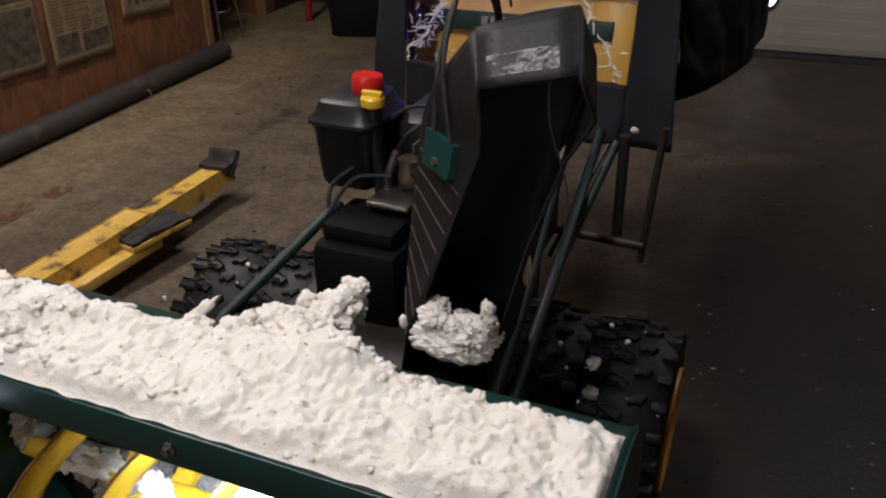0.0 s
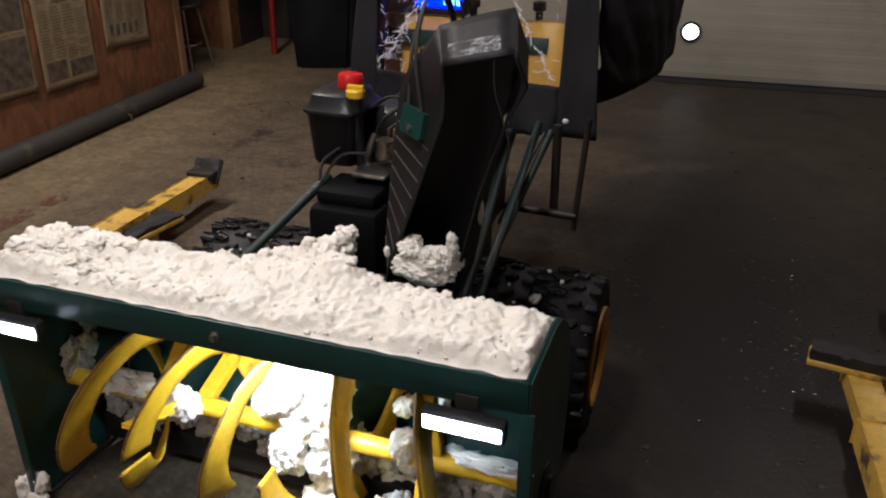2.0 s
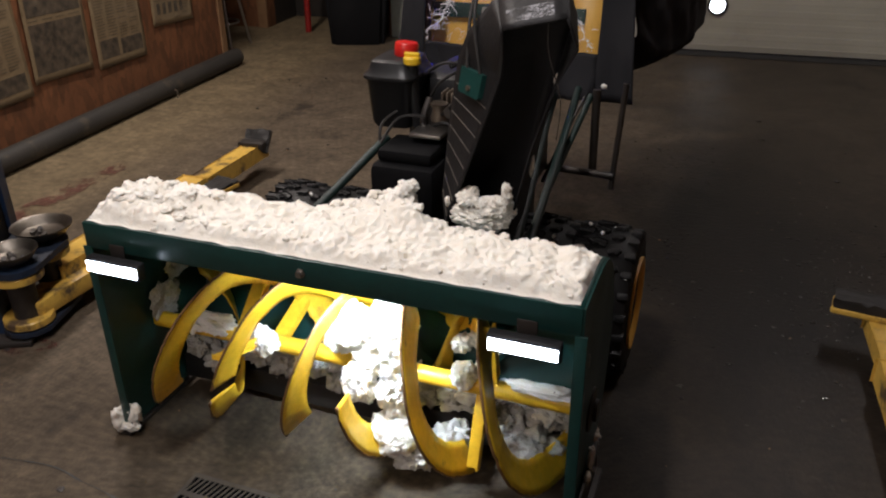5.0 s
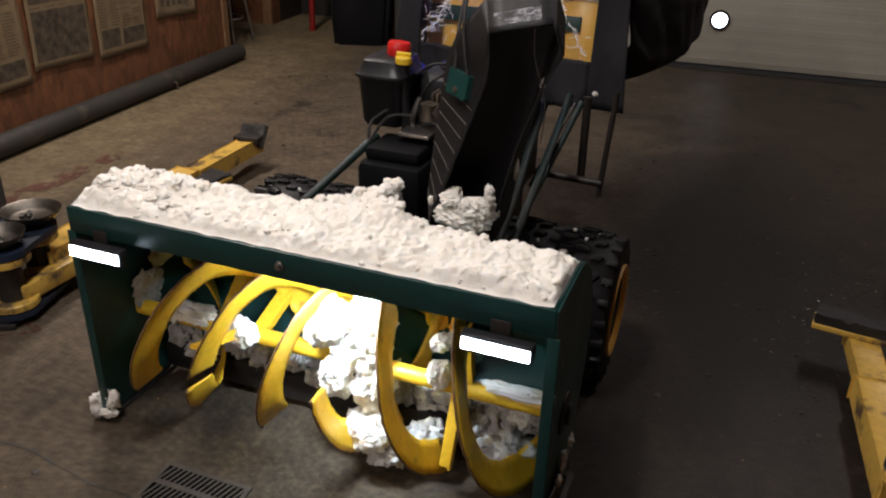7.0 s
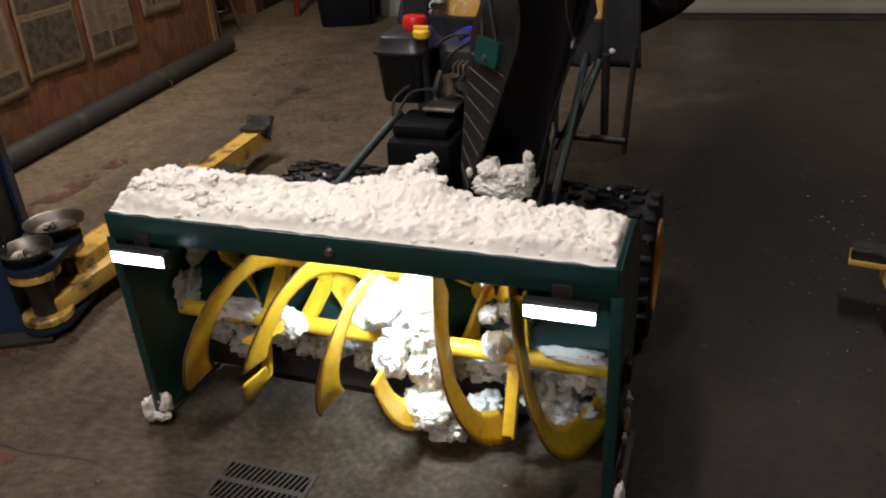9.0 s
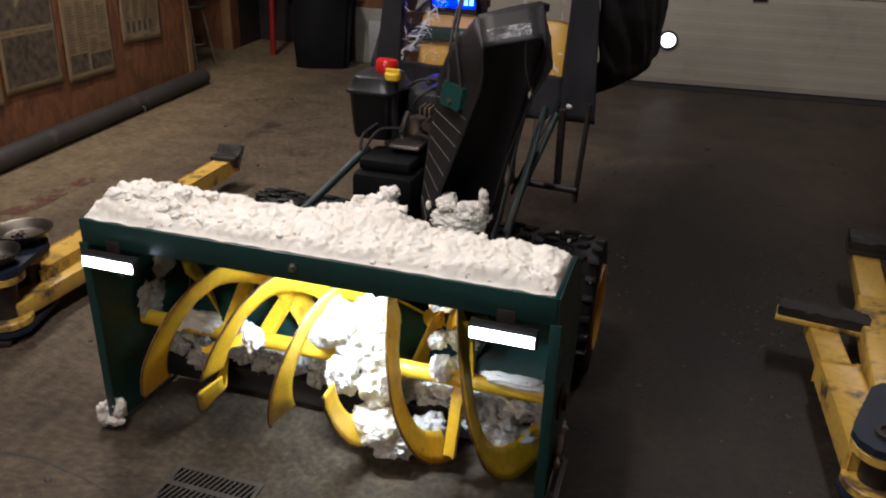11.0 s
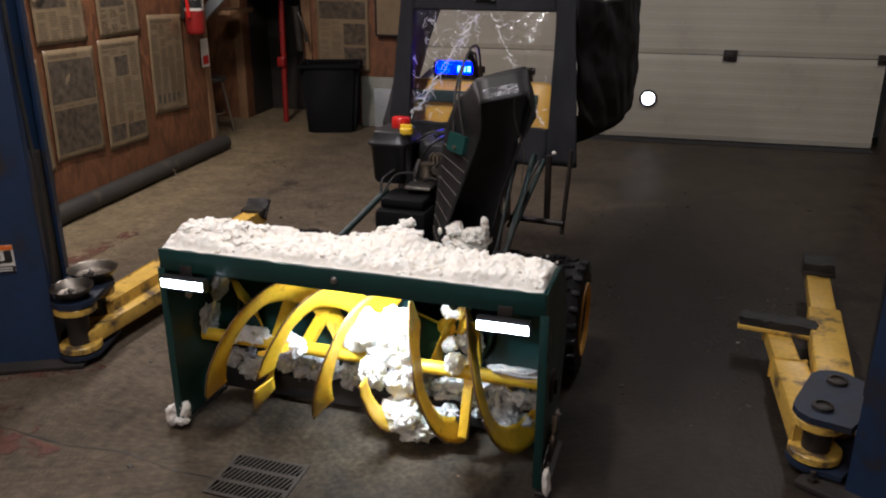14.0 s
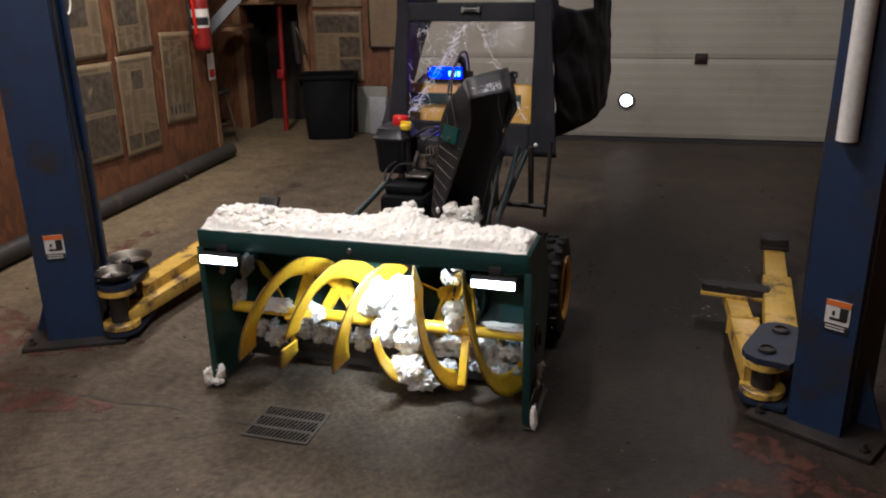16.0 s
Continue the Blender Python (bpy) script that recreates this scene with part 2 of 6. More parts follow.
M_RED = mat("red_plastic", (0.6, 0.02, 0.015), rough=0.3, fine=0.08)
M_YCAP = mat("yellow_plastic", (0.85, 0.55, 0.02), rough=0.35, fine=0.08)
M_FABRIC = mat("black_canvas", (0.014, 0.014, 0.0165), (0.021, 0.0205, 0.023), rough=0.75, scale=5, bump=0.35, bump_scale=260)
M_PAPER = mat("aged_newsprint", (0.205, 0.15, 0.085), (0.16, 0.112, 0.06), rough=0.4, scale=5, bump=0.4, bump_scale=45, coat=0.8)
M_PRINT = mat("newsprint_ink", (0.108, 0.08, 0.048), (0.14, 0.102, 0.06), rough=0.5, scale=30)
M_PHOTO = mat("printed_photo", (0.035, 0.029, 0.023), (0.14, 0.105, 0.07), rough=0.35, scale=22, bump=0.1, coat=0.3)
M_BIN = mat("bin_black", (0.0045, 0.0045, 0.005), rough=0.75, scale=5, bump=0.15)
M_WHITE = mat("off_white", (0.66, 0.63, 0.56), rough=0.45, scale=4, dirt=(0.35, 0.3, 0.24), dirt_scale=6, dirt_at=0.66)
M_PALE = mat("pale_sheet", (0.24, 0.245, 0.2), rough=0.5, scale=4)
M_LABEL = mat("label_black", (0.02, 0.02, 0.02), rough=0.4)
M_ORANGE = mat("label_orange", (0.7, 0.17, 0.03), rough=0.4)
M_COPPER = mat("engine_metal", (0.2, 0.16, 0.12), (0.08, 0.065, 0.05), rough=0.45, metal=0.7, scale=18, bump=0.3)
M_RAGRED = ragged("worn_red_paint", (0.115, 0.04, 0.025), 0.75, 0.55, 13)
M_RAGFAINT = ragged("faint_red_paint", (0.105, 0.045, 0.028), 0.75, 0.42, 5)
for dull in (M_CHUTE, M_FABRIC, M_BIN, M_TYRE, M_RUBBER, M_PLASTIC):
    dull.node_tree.nodes["Principled BSDF"].inputs["Specular IOR Level"].default_value = 0.25
M_BIN.node_tree.nodes["Principled BSDF"].inputs["Specular IOR Level"].default_value = 0.1
M_VOID = mat("black_pit", (0.003, 0.003, 0.003), rough=1.0)
M_VOID.node_tree.nodes["Principled BSDF"].inputs["Specular IOR Level"].default_value = 0.0
M_LED = glow("led_white", (0.84, 0.92, 1.0), 30)
M_STROBE = glow("strobe_blue", (0.0012, 0.003, 1.0), 48)
M_STROBE_CORE = glow("strobe_core", (0.1, 0.2, 1.0), 8)
M_PORT = glow("daylight_port", (0.95, 0.98, 1.0), 2.2)


def snow_material():
    m = bpy.data.materials.new("snow")
    m.use_nodes = True
    n, li = m.node_tree.nodes, m.node_tree.links
    p = n["Principled BSDF"]
    tc = n.new("ShaderNodeTexCoord")
    big, small, specks = [n.new("ShaderNodeTexNoise") for _ in range(3)]
    for t, s, d in ((big, 22, 5), (small, 260, 6), (specks, 95, 3)):
        t.inputs["Scale"].default_value, t.inputs["Detail"].default_value = s, d
        li.new(tc.outputs["Object"], t.inputs["Vector"])
    r = n.new("ShaderNodeValToRGB")
    r.color_ramp.elements[0].position, r.color_ramp.elements[0].color = 0.3, (0.725, 0.68, 0.595, 1)
    r.color_ramp.elements[1].position, r.color_ramp.elements[1].color = 0.62, (0.79, 0.76, 0.69, 1)
    li.new(big.outputs[0], r.inputs[0])
    s = n.new("ShaderNodeValToRGB")
    s.color_ramp.elements[0].position, s.color_ramp.elements[0].color = 0.715, (0, 0, 0, 1)
    s.color_ramp.elements[1].position, s.color_ramp.elements[1].color = 0.75, (1, 1, 1, 1)
    li.new(specks.outputs[0], s.inputs[0])
    k = n.new("ShaderNodeMix")
    k.data_type = "RGBA"
    li.new(s.outputs[0], k.inputs[0])
    li.new(r.outputs[0], k.inputs[6])
    k.inputs[7].default_value = (0.12, 0.08, 0.045, 1)
    li.new(k.outputs[2], p.inputs["Base Color"])
    p.inputs["Roughness"].default_value = 0.6
    p.inputs["Subsurface Weight"].default_value = 0.7
    p.inputs["Subsurface Radius"].default_value = (0.02, 0.022, 0.024)
    p.inputs["Subsurface Scale"].default_value = 0.3
    b = n.new("ShaderNodeBump")
    b.inputs["Strength"].default_value, b.inputs["Distance"].default_value = 0.45, 0.005
    li.new(small.outputs[0], b.inputs["Height"])
    li.new(b.outputs[0], p.inputs["Normal"])
    return m


M_SNOW = snow_material()
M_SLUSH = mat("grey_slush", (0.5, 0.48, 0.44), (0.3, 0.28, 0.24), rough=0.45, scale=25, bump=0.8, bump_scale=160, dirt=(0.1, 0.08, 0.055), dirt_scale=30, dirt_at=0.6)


def vinyl_material():
    m = bpy.data.materials.new("clear_vinyl")
    m.use_nodes = True
    n, li = m.node_tree.nodes, m.node_tree.links
    n.remove(n["Principled BSDF"])
    out = n["Material Output"]
    tr, gl, mx = n.new("ShaderNodeBsdfTransparent"), n.new("ShaderNodeBsdfGlossy"), n.new("ShaderNodeMixShader")
    tr.inputs[0].default_value = (0.93, 0.92, 0.9, 1)
    gl.inputs[1].default_value = 0.1
    mx.inputs[0].default_value = 0.09
    li.new(tr.outputs[0], mx.inputs[1])
    li.new(gl.outputs[0], mx.inputs[2])
    li.new(mx.outputs[0], out.inputs[0])
    return m


M_VINYL = vinyl_material()

# ---------------------------------------------------------------- mesh helpers


def thing(name, label, category, m=None, group="", kind=""):
    ob = new(name)
    ob.empty_display_size = 0.05
    if m is not None:
        ob.matrix_world = m
    return tagged(ob, label, category, group, kind)


def mesh_of(name, bm, material, smooth=True, sharp=40):
    bmesh.ops.recalc_face_normals(bm, faces=bm.faces)
    me = bpy.data.meshes.new(name)
    bm.to_mesh(me)
    bm.free()
    me.materials.append(material)
    if smooth:
        me.shade_smooth()
        me.set_sharp_from_angle(angle=radians(180 if material.name == "snow" else sharp))
    return me


def part(name, bm, material, parent=None, label="", smooth=True):
    ob = new(name, mesh_of(name, bm, material, smooth))
    if parent is not None:
        ob.parent = parent
    if label:
        ob["label"] = label
    return ob


def solo(name, bm, material, label, category, m=None, group="", kind="", smooth=True):
    ob = part(name, bm, material, None, "", smooth)
    if m is not None:
        ob.matrix_world = m
    return tagged(ob, label, category, group, kind)


def box(bm, x0, y0, z0, x1, y1, z1, bevel=0.0, m=None):
    r = bmesh.ops.create_cube(bm, size=1)
    vs = r["verts"]
    for v in vs:
        v.co = Vector(((x0 + x1) / 2 + v.co.x * (x1 - x0), (y0 + y1) / 2 + v.co.y * (y1 - y0), (z0 + z1) / 2 + v.co.z * (z1 - z0)))
        if m is not None:
            v.co = m @ v.co
    if bevel:
        es = list({e for v in vs for e in v.link_edges})
        bmesh.ops.bevel(bm, geom=es, offset=bevel, segments=2, affect="EDGES", profile=0.5)
    return bm


def boxed(x0, y0, z0, x1, y1, z1, bevel=0.0, m=None):
    return box(bmesh.new(), x0, y0, z0, x1, y1, z1, bevel, m)


def prism(bm, outline, depth, m=None, bevel=0.0):
    """An outline in x, y, raised by depth along z, then placed by m."""
    lo = [bm.verts.new((x, y, 0)) for x, y in outline]
    hi = [bm.verts.new((x, y, depth)) for x, y in outline]
    k = len(outline)
    bm.faces.new(lo[::-1])
    bm.faces.new(hi)
    for i in range(k):
        bm.faces.new((lo[i], lo[(i + 1) % k], hi[(i + 1) % k], hi[i]))
    if bevel:
        es = [e for e in bm.edges if e.verts[0] in hi and e.verts[1] in hi]
        r = bmesh.ops.bevel(bm, geom=es, offset=bevel, segments=2, affect="EDGES", profile=0.5)
    if m is not None:
        for v in bm.verts:
            v.co = m @ v.co
    return bm


def tube(bm, pts, r, n=10, closed_ends=True):
    """A round tube along points; r may be one radius or one a point."""
    pts = [Vector(p) for p in pts]
    rs = r if isinstance(r, (list, tuple)) else [r] * len(pts)
    rings = []
    up = Vector((0.13, 0.21, 0.97))
    for i, p in enumerate(pts):
        d = (pts[min(i + 1, len(pts) - 1)] - pts[max(i - 1, 0)]).normalized()
        a = d.cross(up)
        if a.length < 1e-3:
            a = d.cross(Vector((1, 0, 0)))
        a.normalize()
        b = d.cross(a).normalized()
        rings.append([bm.verts.new(p + (a * math.cos(t) + b * math.sin(t)) * rs[i]) for t in (2 * math.pi * k / n for k in range(n))])
    for u, v in zip(rings, rings[1:]):
        for k in range(n):
            bm.faces.new((u[k], u[(k + 1) % n], v[(k + 1) % n], v[k]))
    if closed_ends:
        bm.faces.new(rings[0][::-1])
        bm.faces.new(rings[-1])
    return bm


def curve_pts(pts, n=8):
    """A smooth run of points through the given ones."""
    pts = [Vector(p) for p in pts]
    q = [pts[0], *pts, pts[-1]]
    out = []
    for i in range(1, len(q) - 2):
        for k in range(n):
            t = k / n
            a, b, c, d = q[i - 1], q[i], q[i + 1], q[i + 2]
            out.append(0.5 * (2 * b + (c - a) * t + (2 * a - 5 * b + 4 * c - d) * t * t + (3 * b - a - 3 * c + d) * t ** 3))
    return [*out, pts[-1]]


def lathe(bm, profile, n=28, m=None, axis="z"):
    """Rings of (radius, height) round an axis."""
    rings = []
    for r, h in profile:
        ring = []
        for k in range(n):
            t = 2 * math.pi * k / n
            c = (r * math.cos(t), r * math.sin(t), h) if axis == "z" else (h, r * math.cos(t), r * math.sin(t))
            co = Vector(c)
            ring.append(bm.verts.new(m @ co if m is not None else co))
        rings.append(ring)
    for u, v in zip(rings, rings[1:]):
        for k in range(n):
            bm.faces.new((u[k], u[(k + 1) % n], v[(k + 1) % n], v[k]))
    for ring, (r, h) in ((rings[0], profile[0]), (rings[-1], profile[-1])):
        if r > 1e-4:
            bm.faces.new(ring)
    return bm


def sheet(nu, nv, fn):
    """A grid of points fn(u, v), u and v from 0 to 1."""
    bm = bmesh.new()
    g = [[bm.verts.new(fn(i / nu, j / nv)) for j in range(nv + 1)] for i in range(nu + 1)]
    for i in range(nu):
        for j in range(nv):
            bm.faces.new((g[i][j], g[i + 1][j], g[i + 1][j + 1], g[i][j + 1]))
    return bm


def thicken(ob, t, offset=-1.0):
    k = ob.modifiers.new("thickness", "SOLIDIFY")
    k.thickness, k.offset = t, offset
    return ob


def clump(bm, c, rad, seed, sub=4, rough=0.4):
    """A crumbly lump of snow."""
    r = bmesh.ops.create_icosphere(bm, subdivisions=sub, radius=1)
    off = Vector((seed * 3.17, seed * 1.73, seed * 2.31))
    for v in r["verts"]:
        d = v.co.normalized()
        k = 1 + rough * (noise.noise(d * 1.6 + off) + 0.6 * (0.4 - abs(noise.noise(d * 3.4 + off))) + 0.34 * (0.4 - abs(noise.noise(d * 8 + off))) + 0.2 * (0.4 - abs(noise.noise(d * 17 + off))) + 0.12 * noise.noise(d * 40 + off))
        v.co = Vector((c[0] + d.x * rad[0] * k, c[1] + d.y * rad[1] * k, c[2] + d.z * rad[2] * k))
    return bm


# ---------------------------------------------------------------- the garage


def structure(name, bm, material, label, smooth=False):
    return solo(name, bm, material, label, "structure", ROOM, kind="structure", smooth=smooth)


DOOR_X0, DOOR_X1, BACK_Y, LEFT_X, RIGHT_X, FRONT_Y, TOP = -1.12, 2.50, 4.70, -2.33, 3.3, -4.6, 3.2
structure("floor", boxed(-3.9, FRONT_Y, -0.12, RIGHT_X, BACK_Y + 0.5, 0), M_FLOOR, "stained grey concrete garage floor, wet and with painted shade on the right")
structure("ceiling", boxed(-3.9, FRONT_Y, TOP, RIGHT_X, BACK_Y + 0.2, TOP + 0.1), M_CEIL, "plain garage ceiling")
structure("wall_left", boxed(LEFT_X - 0.12, FRONT_Y, 0, LEFT_X, 3.52, TOP), M_OSB, "reddish strand board wall hung with newspaper pages")
structure("wall_alcove", boxed(-3.9, 2.6, 0, -3.78, BACK_Y, TOP), M_OSB, "dim strand board wall of the alcove")
structure("wall_right", boxed(RIGHT_X, FRONT_Y, 0, RIGHT_X + 0.1, BACK_Y + 0.2, TOP), M_OSB, "strand board side wall")
structure("wall_front", boxed(-3.9, FRONT_Y - 0.1, 0, RIGHT_X + 0.1, FRONT_Y, TOP), M_OSB, "strand board wall behind the camera")
bm = boxed(-3.9, BACK_Y, 0, -2.62, BACK_Y + 0.12, TOP)
box(bm, -2.62, BACK_Y, 1.12, -2.06, BACK_Y + 0.12, TOP)
box(bm, -2.06, BACK_Y, 0, DOOR_X0 - 0.1, BACK_Y + 0.12, TOP)
box(bm, DOOR_X0 - 0.1, BACK_Y, 2.55, DOOR_X1 + 0.12, BACK_Y + 0.12, TOP)
box(bm, DOOR_X1 + 0.12, BACK_Y, 0, RIGHT_X, BACK_Y + 0.12, TOP)
structure("wall_back", bm, M_OSB, "strand board back wall beside the overhead door")
# dark cupboard behind the opening in the back wall
bm = boxed(-2.66, BACK_Y + 0.5, 0, -2.0, BACK_Y + 0.55, 1.2)
box(bm, -2.66, BACK_Y + 0.12, 0, -2.62, BACK_Y + 0.5, 1.2)
box(bm, -2.06, BACK_Y + 0.12, 0, -2.02, BACK_Y + 0.5, 1.2)
box(bm, -2.66, BACK_Y + 0.12, 1.13, -2.02, BACK_Y + 0.5, 1.17)
structure("recess", bm, M_DARK, "dark low recess in the back wall")
bm = boxed(-2.70, BACK_Y - 0.025, 0, -2.62, BACK_Y - 0.002, 1.12, 0.004)
box(bm, -2.06, BACK_Y - 0.025, 0, -1.98, BACK_Y - 0.002, 1.12, 0.004)
box(bm, -2.72, BACK_Y - 0.03, 1.12, -1.96, BACK_Y - 0.004, 1.20, 0.004)
structure("trim", bm, M_WOOD, "rough wooden frame round the dark recess")
bm = bmesh.new()
for x in (-2.02, -1.22):
    box(bm, x, BACK_Y - 0.03, 1.2 if x < -2 else 0, x + 0.06, BACK_Y - 0.002, TOP, 0.003)
structure("trim", bm, M_WOOD, "wooden battens on the back wall")
bm = boxed(LEFT_X - 0.13, 3.50, 0, LEFT_X + 0.012, 3.56, TOP, 0.004)
structure("trim", bm, M_WOOD, "wooden end post of the newspaper wall")

# dark strip painted as the shadow line under the door
bm = sheet(60, 3, lambda u, v: Vector((DOOR_X0 + (DOOR_X1 - DOOR_X0) * u, BACK_Y - (0.13 + 0.03 * noise.noise(Vector((u * 30, 2, 5)))) * v, 0.003)))
structure("door_shadow_strip", bm, M_SEAL, "dark strip painting the shadow line under the door")

# overhead door: horizontal panels with shallow ribs
door = thing("door_1", "closed off-white ribbed overhead garage door", "garage door", ROOM, kind="structure")
for i, (z0, z1) in enumerate(((0.014, 0.669), (0.673, 1.364), (1.370, 2.06), (2.066, 2.55))):
    bm = bmesh.new()
    n = 16
    prof = []
    for k in range(n):
        za, zb = z0 + (z1 - z0) * k / n, z0 + (z1 - z0) * (k + 1) / n
        d = 0.0007 if k % 2 else 0.0
        prof += [(za + 0.003, d), (zb - 0.003, d)]
    prof[0] = (z0, 0.006)
    prof[-1] = (z1, 0.006)
    for (za, da), (zb, db) in zip(prof, prof[1:]):
        bm.faces.new([bm.verts.new(c) for c in ((DOOR_X0, BACK_Y + da, za), (DOOR_X1, BACK_Y + da, za), (DOOR_X1, BACK_Y + db, zb), (DOOR_X0, BACK_Y + db, zb))])
    box(bm, DOOR_X0, BACK_Y + 0.01, z0, DOOR_X1, BACK_Y + 0.05, z1)
    bmesh.ops.remove_doubles(bm, verts=bm.verts, dist=1e-5)
    part("panel", bm, M_DOOR, door, smooth=False)
part("seal", boxed(DOOR_X0, BACK_Y + 0.002, 0.0, DOOR_X1, BACK_Y + 0.04, 0.0138, 0.004), M_SEAL, door, "black rubber bottom seal")
for z in (0.671, 1.367):
    part("joint", boxed(DOOR_X0, BACK_Y + 0.004, z - 0.002, DOOR_X1, BACK_Y + 0.02, z + 0.002), M_SEAL, door)
    b = boxed(1.36, BACK_Y - 0.012, z - 0.045, 1.46, BACK_Y + 0.004, z + 0.042, 0.004)
    box(b, 1.385, BACK_Y - 0.022, z - 0.02, 1.435, BACK_Y - 0.01, z + 0.02, 0.004)
    part("hinge", b, M_DARK, door, "dark steel hinge plate")
for z in (0.67, 1.367):
    b = boxed(2.44, BACK_Y - 0.014, z - 0.035, 2.52, BACK_Y + 0.004, z + 0.035, 0.003)
    tube(b, [(2.47, BACK_Y - 0.02, z), (2.60, BACK_Y - 0.02, z)], 0.008, 8)
    part("roller", b, M_DARK, door)
ring = lathe(bmesh.new(), [(0.052, -0.004), (0.052, 0.014), (0.066, 0.014), (0.068, 0.006), (0.068, -0.004)], 36, pose(0.833, BACK_Y, 0.322, 90, 0, 0))
port = part("port_ring", ring, M_DARK, door, "dark rim of the round vent port")
part("port_light", lathe(bmesh.new(), [(0.0, 0.003), (0.0525, 0.003)], 36, pose(0.833, BACK_Y - 0.001, 0.322, 90, 0, 0)), M_PORT, port, "bright daylight in the vent port")
bm = boxed(2.54, BACK_Y - 0.10, 0.0, 2.545, BACK_Y, 2.6)
box(bm, 2.54, BACK_Y - 0.10, 0.0, 2.60, BACK_Y - 0.094, 2.6)
box(bm, 2.6, BACK_Y - 0.03, 0.0, 2.68, BACK_Y - 0.004, 2.6, 0.003)
structure("door_track", bm, M_STEEL, "galvanised steel track of the overhead door")
solo("wood_block", boxed(2.50, 3.75, 0.0, 2.64, 4.0, 0.11, 0.008), M_OSB, "reddish brown wood block on the floor by the door", "wood block", ROOM)

# black pipe along the foot of the wall
bm = tube(bmesh.new(), curve_pts([(LEFT_X + 0.062, -3.0, 0.058), (LEFT_X + 0.06, 0.5, 0.056), (LEFT_X + 0.066, 2.2, 0.057), (LEFT_X + 0.075, 3.55, 0.056)], 6), 0.055, 16)
pipe = solo("floor_pipe", bm, M_PIPE, "long black plastic pipe lying along the wall foot", "pipe", ROOM)
bm = tube(bmesh.new(), [(LEFT_X + 0.13, 2.75, 0.0), (LEFT_X + 0.132, 2.75, 0.04), (LEFT_X + 0.12, 2.74, 0.05)], 0.006, 8)
solo("clip", bm, M_STEEL, "small shiny steel clip on the floor beside the pipe", "clip", ROOM)


def newspaper(y0, y1, z0, z1, seed, kind, tilt=0.0, wall="left"):
    """A yellowed page in a plastic sleeve, with headline, columns and photos as print."""
    w, h = y1 - y0, z1 - z0
    if wall == "left":
        m = ROOM @ pose(LEFT_X + 0.006, (y0 + y1) / 2, (z0 + z1) / 2, 90, tilt, 90)
    else:
        m = ROOM @ pose((y0 + y1) / 2, BACK_Y - 0.008, (z0 + z1) / 2, 90, tilt, 0)
    ob = thing("newspaper_page", "yellowed newspaper page in a clear sleeve pinned to strand board", "newspaper", m, "newspaper pages on the walls")
    off = Vector((seed * 5.1, seed * 2.3, 0))

    def f(u, v):
        x, y = (u - 0.5) * w, (v - 0.5) * h
        return Vector((x, y, 0.003 + 0.003 * noise.noise(Vector((x * 7, y * 5, 0)) + off) + 0.0016 * noise.noise(Vector((x * 23, y * 17, 0)) + off) + 0.004 * abs(2 * u - 1) ** 5 * (1 - v)))
    thicken(part("sheet", sheet(16, 20, f), M_PAPER, ob), 0.001)
    rnd = random.Random(seed)

    def flat(bm, xa, ya, xb, yb):
        vs = []
        k = 4
        for j in range(k + 1):
            for i in range(k + 1):
                u, v = xa + (xb - xa) * i / k, ya + (yb - ya) * j / k
                vs.append(bm.verts.new(f(u, v) + Vector((0, 0, 0.0022))))
        for j in range(k):
            for i in range(k):
                bm.faces.new((vs[j * (k + 1) + i], vs[j * (k + 1) + i + 1], vs[(j + 1) * (k + 1) + i + 1], vs[(j + 1) * (k + 1) + i]))
    ink = bmesh.new()
    photos = {"photo": [(0.06, 0.52, 0.94, 0.90), (0.06, 0.06, 0.94, 0.46)], "two": [(0.08, 0.07, 0.44, 0.22), (0.5, 0.07, 0.94, 0.20), (0.34, 0.66, 0.66, 0.84)], "text": [(0.12, 0.1, 0.2, 0.2), (0.26, 0.1, 0.34, 0.2), (0.40, 0.1, 0.48, 0.2), (0.54, 0.1, 0.62, 0.2), (0.68, 0.1, 0.76, 0.2)], "grid": [(0.06, 0.70, 0.94, 0.93), (0.52, 0.36, 0.94, 0.64), (0.52, 0.05, 0.94, 0.32)], "one": [(0.1, 0.34, 0.66, 0.8)]}[kind]
    for p in photos:
        pic = bmesh.new()
        flat(pic, *p)
        part("photo", pic, M_PHOTO, ob, "dark printed photograph")
    flat(ink, 0.08, 0.925, 0.6 + 0.3 * rnd.random(), 0.955)
    cols = 4
    for c in range(cols):
        xa = 0.07 + c * 0.22
        y = 0.9
        while y > 0.05:
            if not any(p[0] - 0.04 < xa + 0.1 < p[2] + 0.04 and p[1] - 0.02 < y < p[3] + 0.02 for p in photos) and rnd.random() > 0.12:
                flat(ink, xa, y - 0.009, xa + 0.19 - 0.05 * rnd.random(), y)
            y -= 0.024
    part("print", ink, M_PRINT, ob, "lines of small print")["kind"] = "stuff"
    return ob


newspaper(1.82, 2.24, 0.31, 0.91, 1, "photo", 2)
newspaper(2.285, 2.70, 0.27, 0.92, 2, "two", 1.5)
newspaper(2.81, 3.22, 0.385, 1.02, 3, "text", 3)
newspaper(1.80, 2.22, 0.94, 1.50, 4, "one", 1)
newspaper(2.33, 2.74, 0.935, 1.45, 5, "one", 0)
newspaper(1.36, 1.78, 0.27, 0.88, 6, "two", -1)
newspaper(0.72, 1.12, 0.42, 0.98, 7, "grid", 0)
newspaper(1.36, 1.76, 0.92, 1.50, 8, "photo", 0)
newspaper(-1.93, -1.47, 0.45, 1.06, 9, "grid", 0, "back")
newspaper(-1.92, -1.46, 1.09, 1.62, 10, "one", 0, "back")

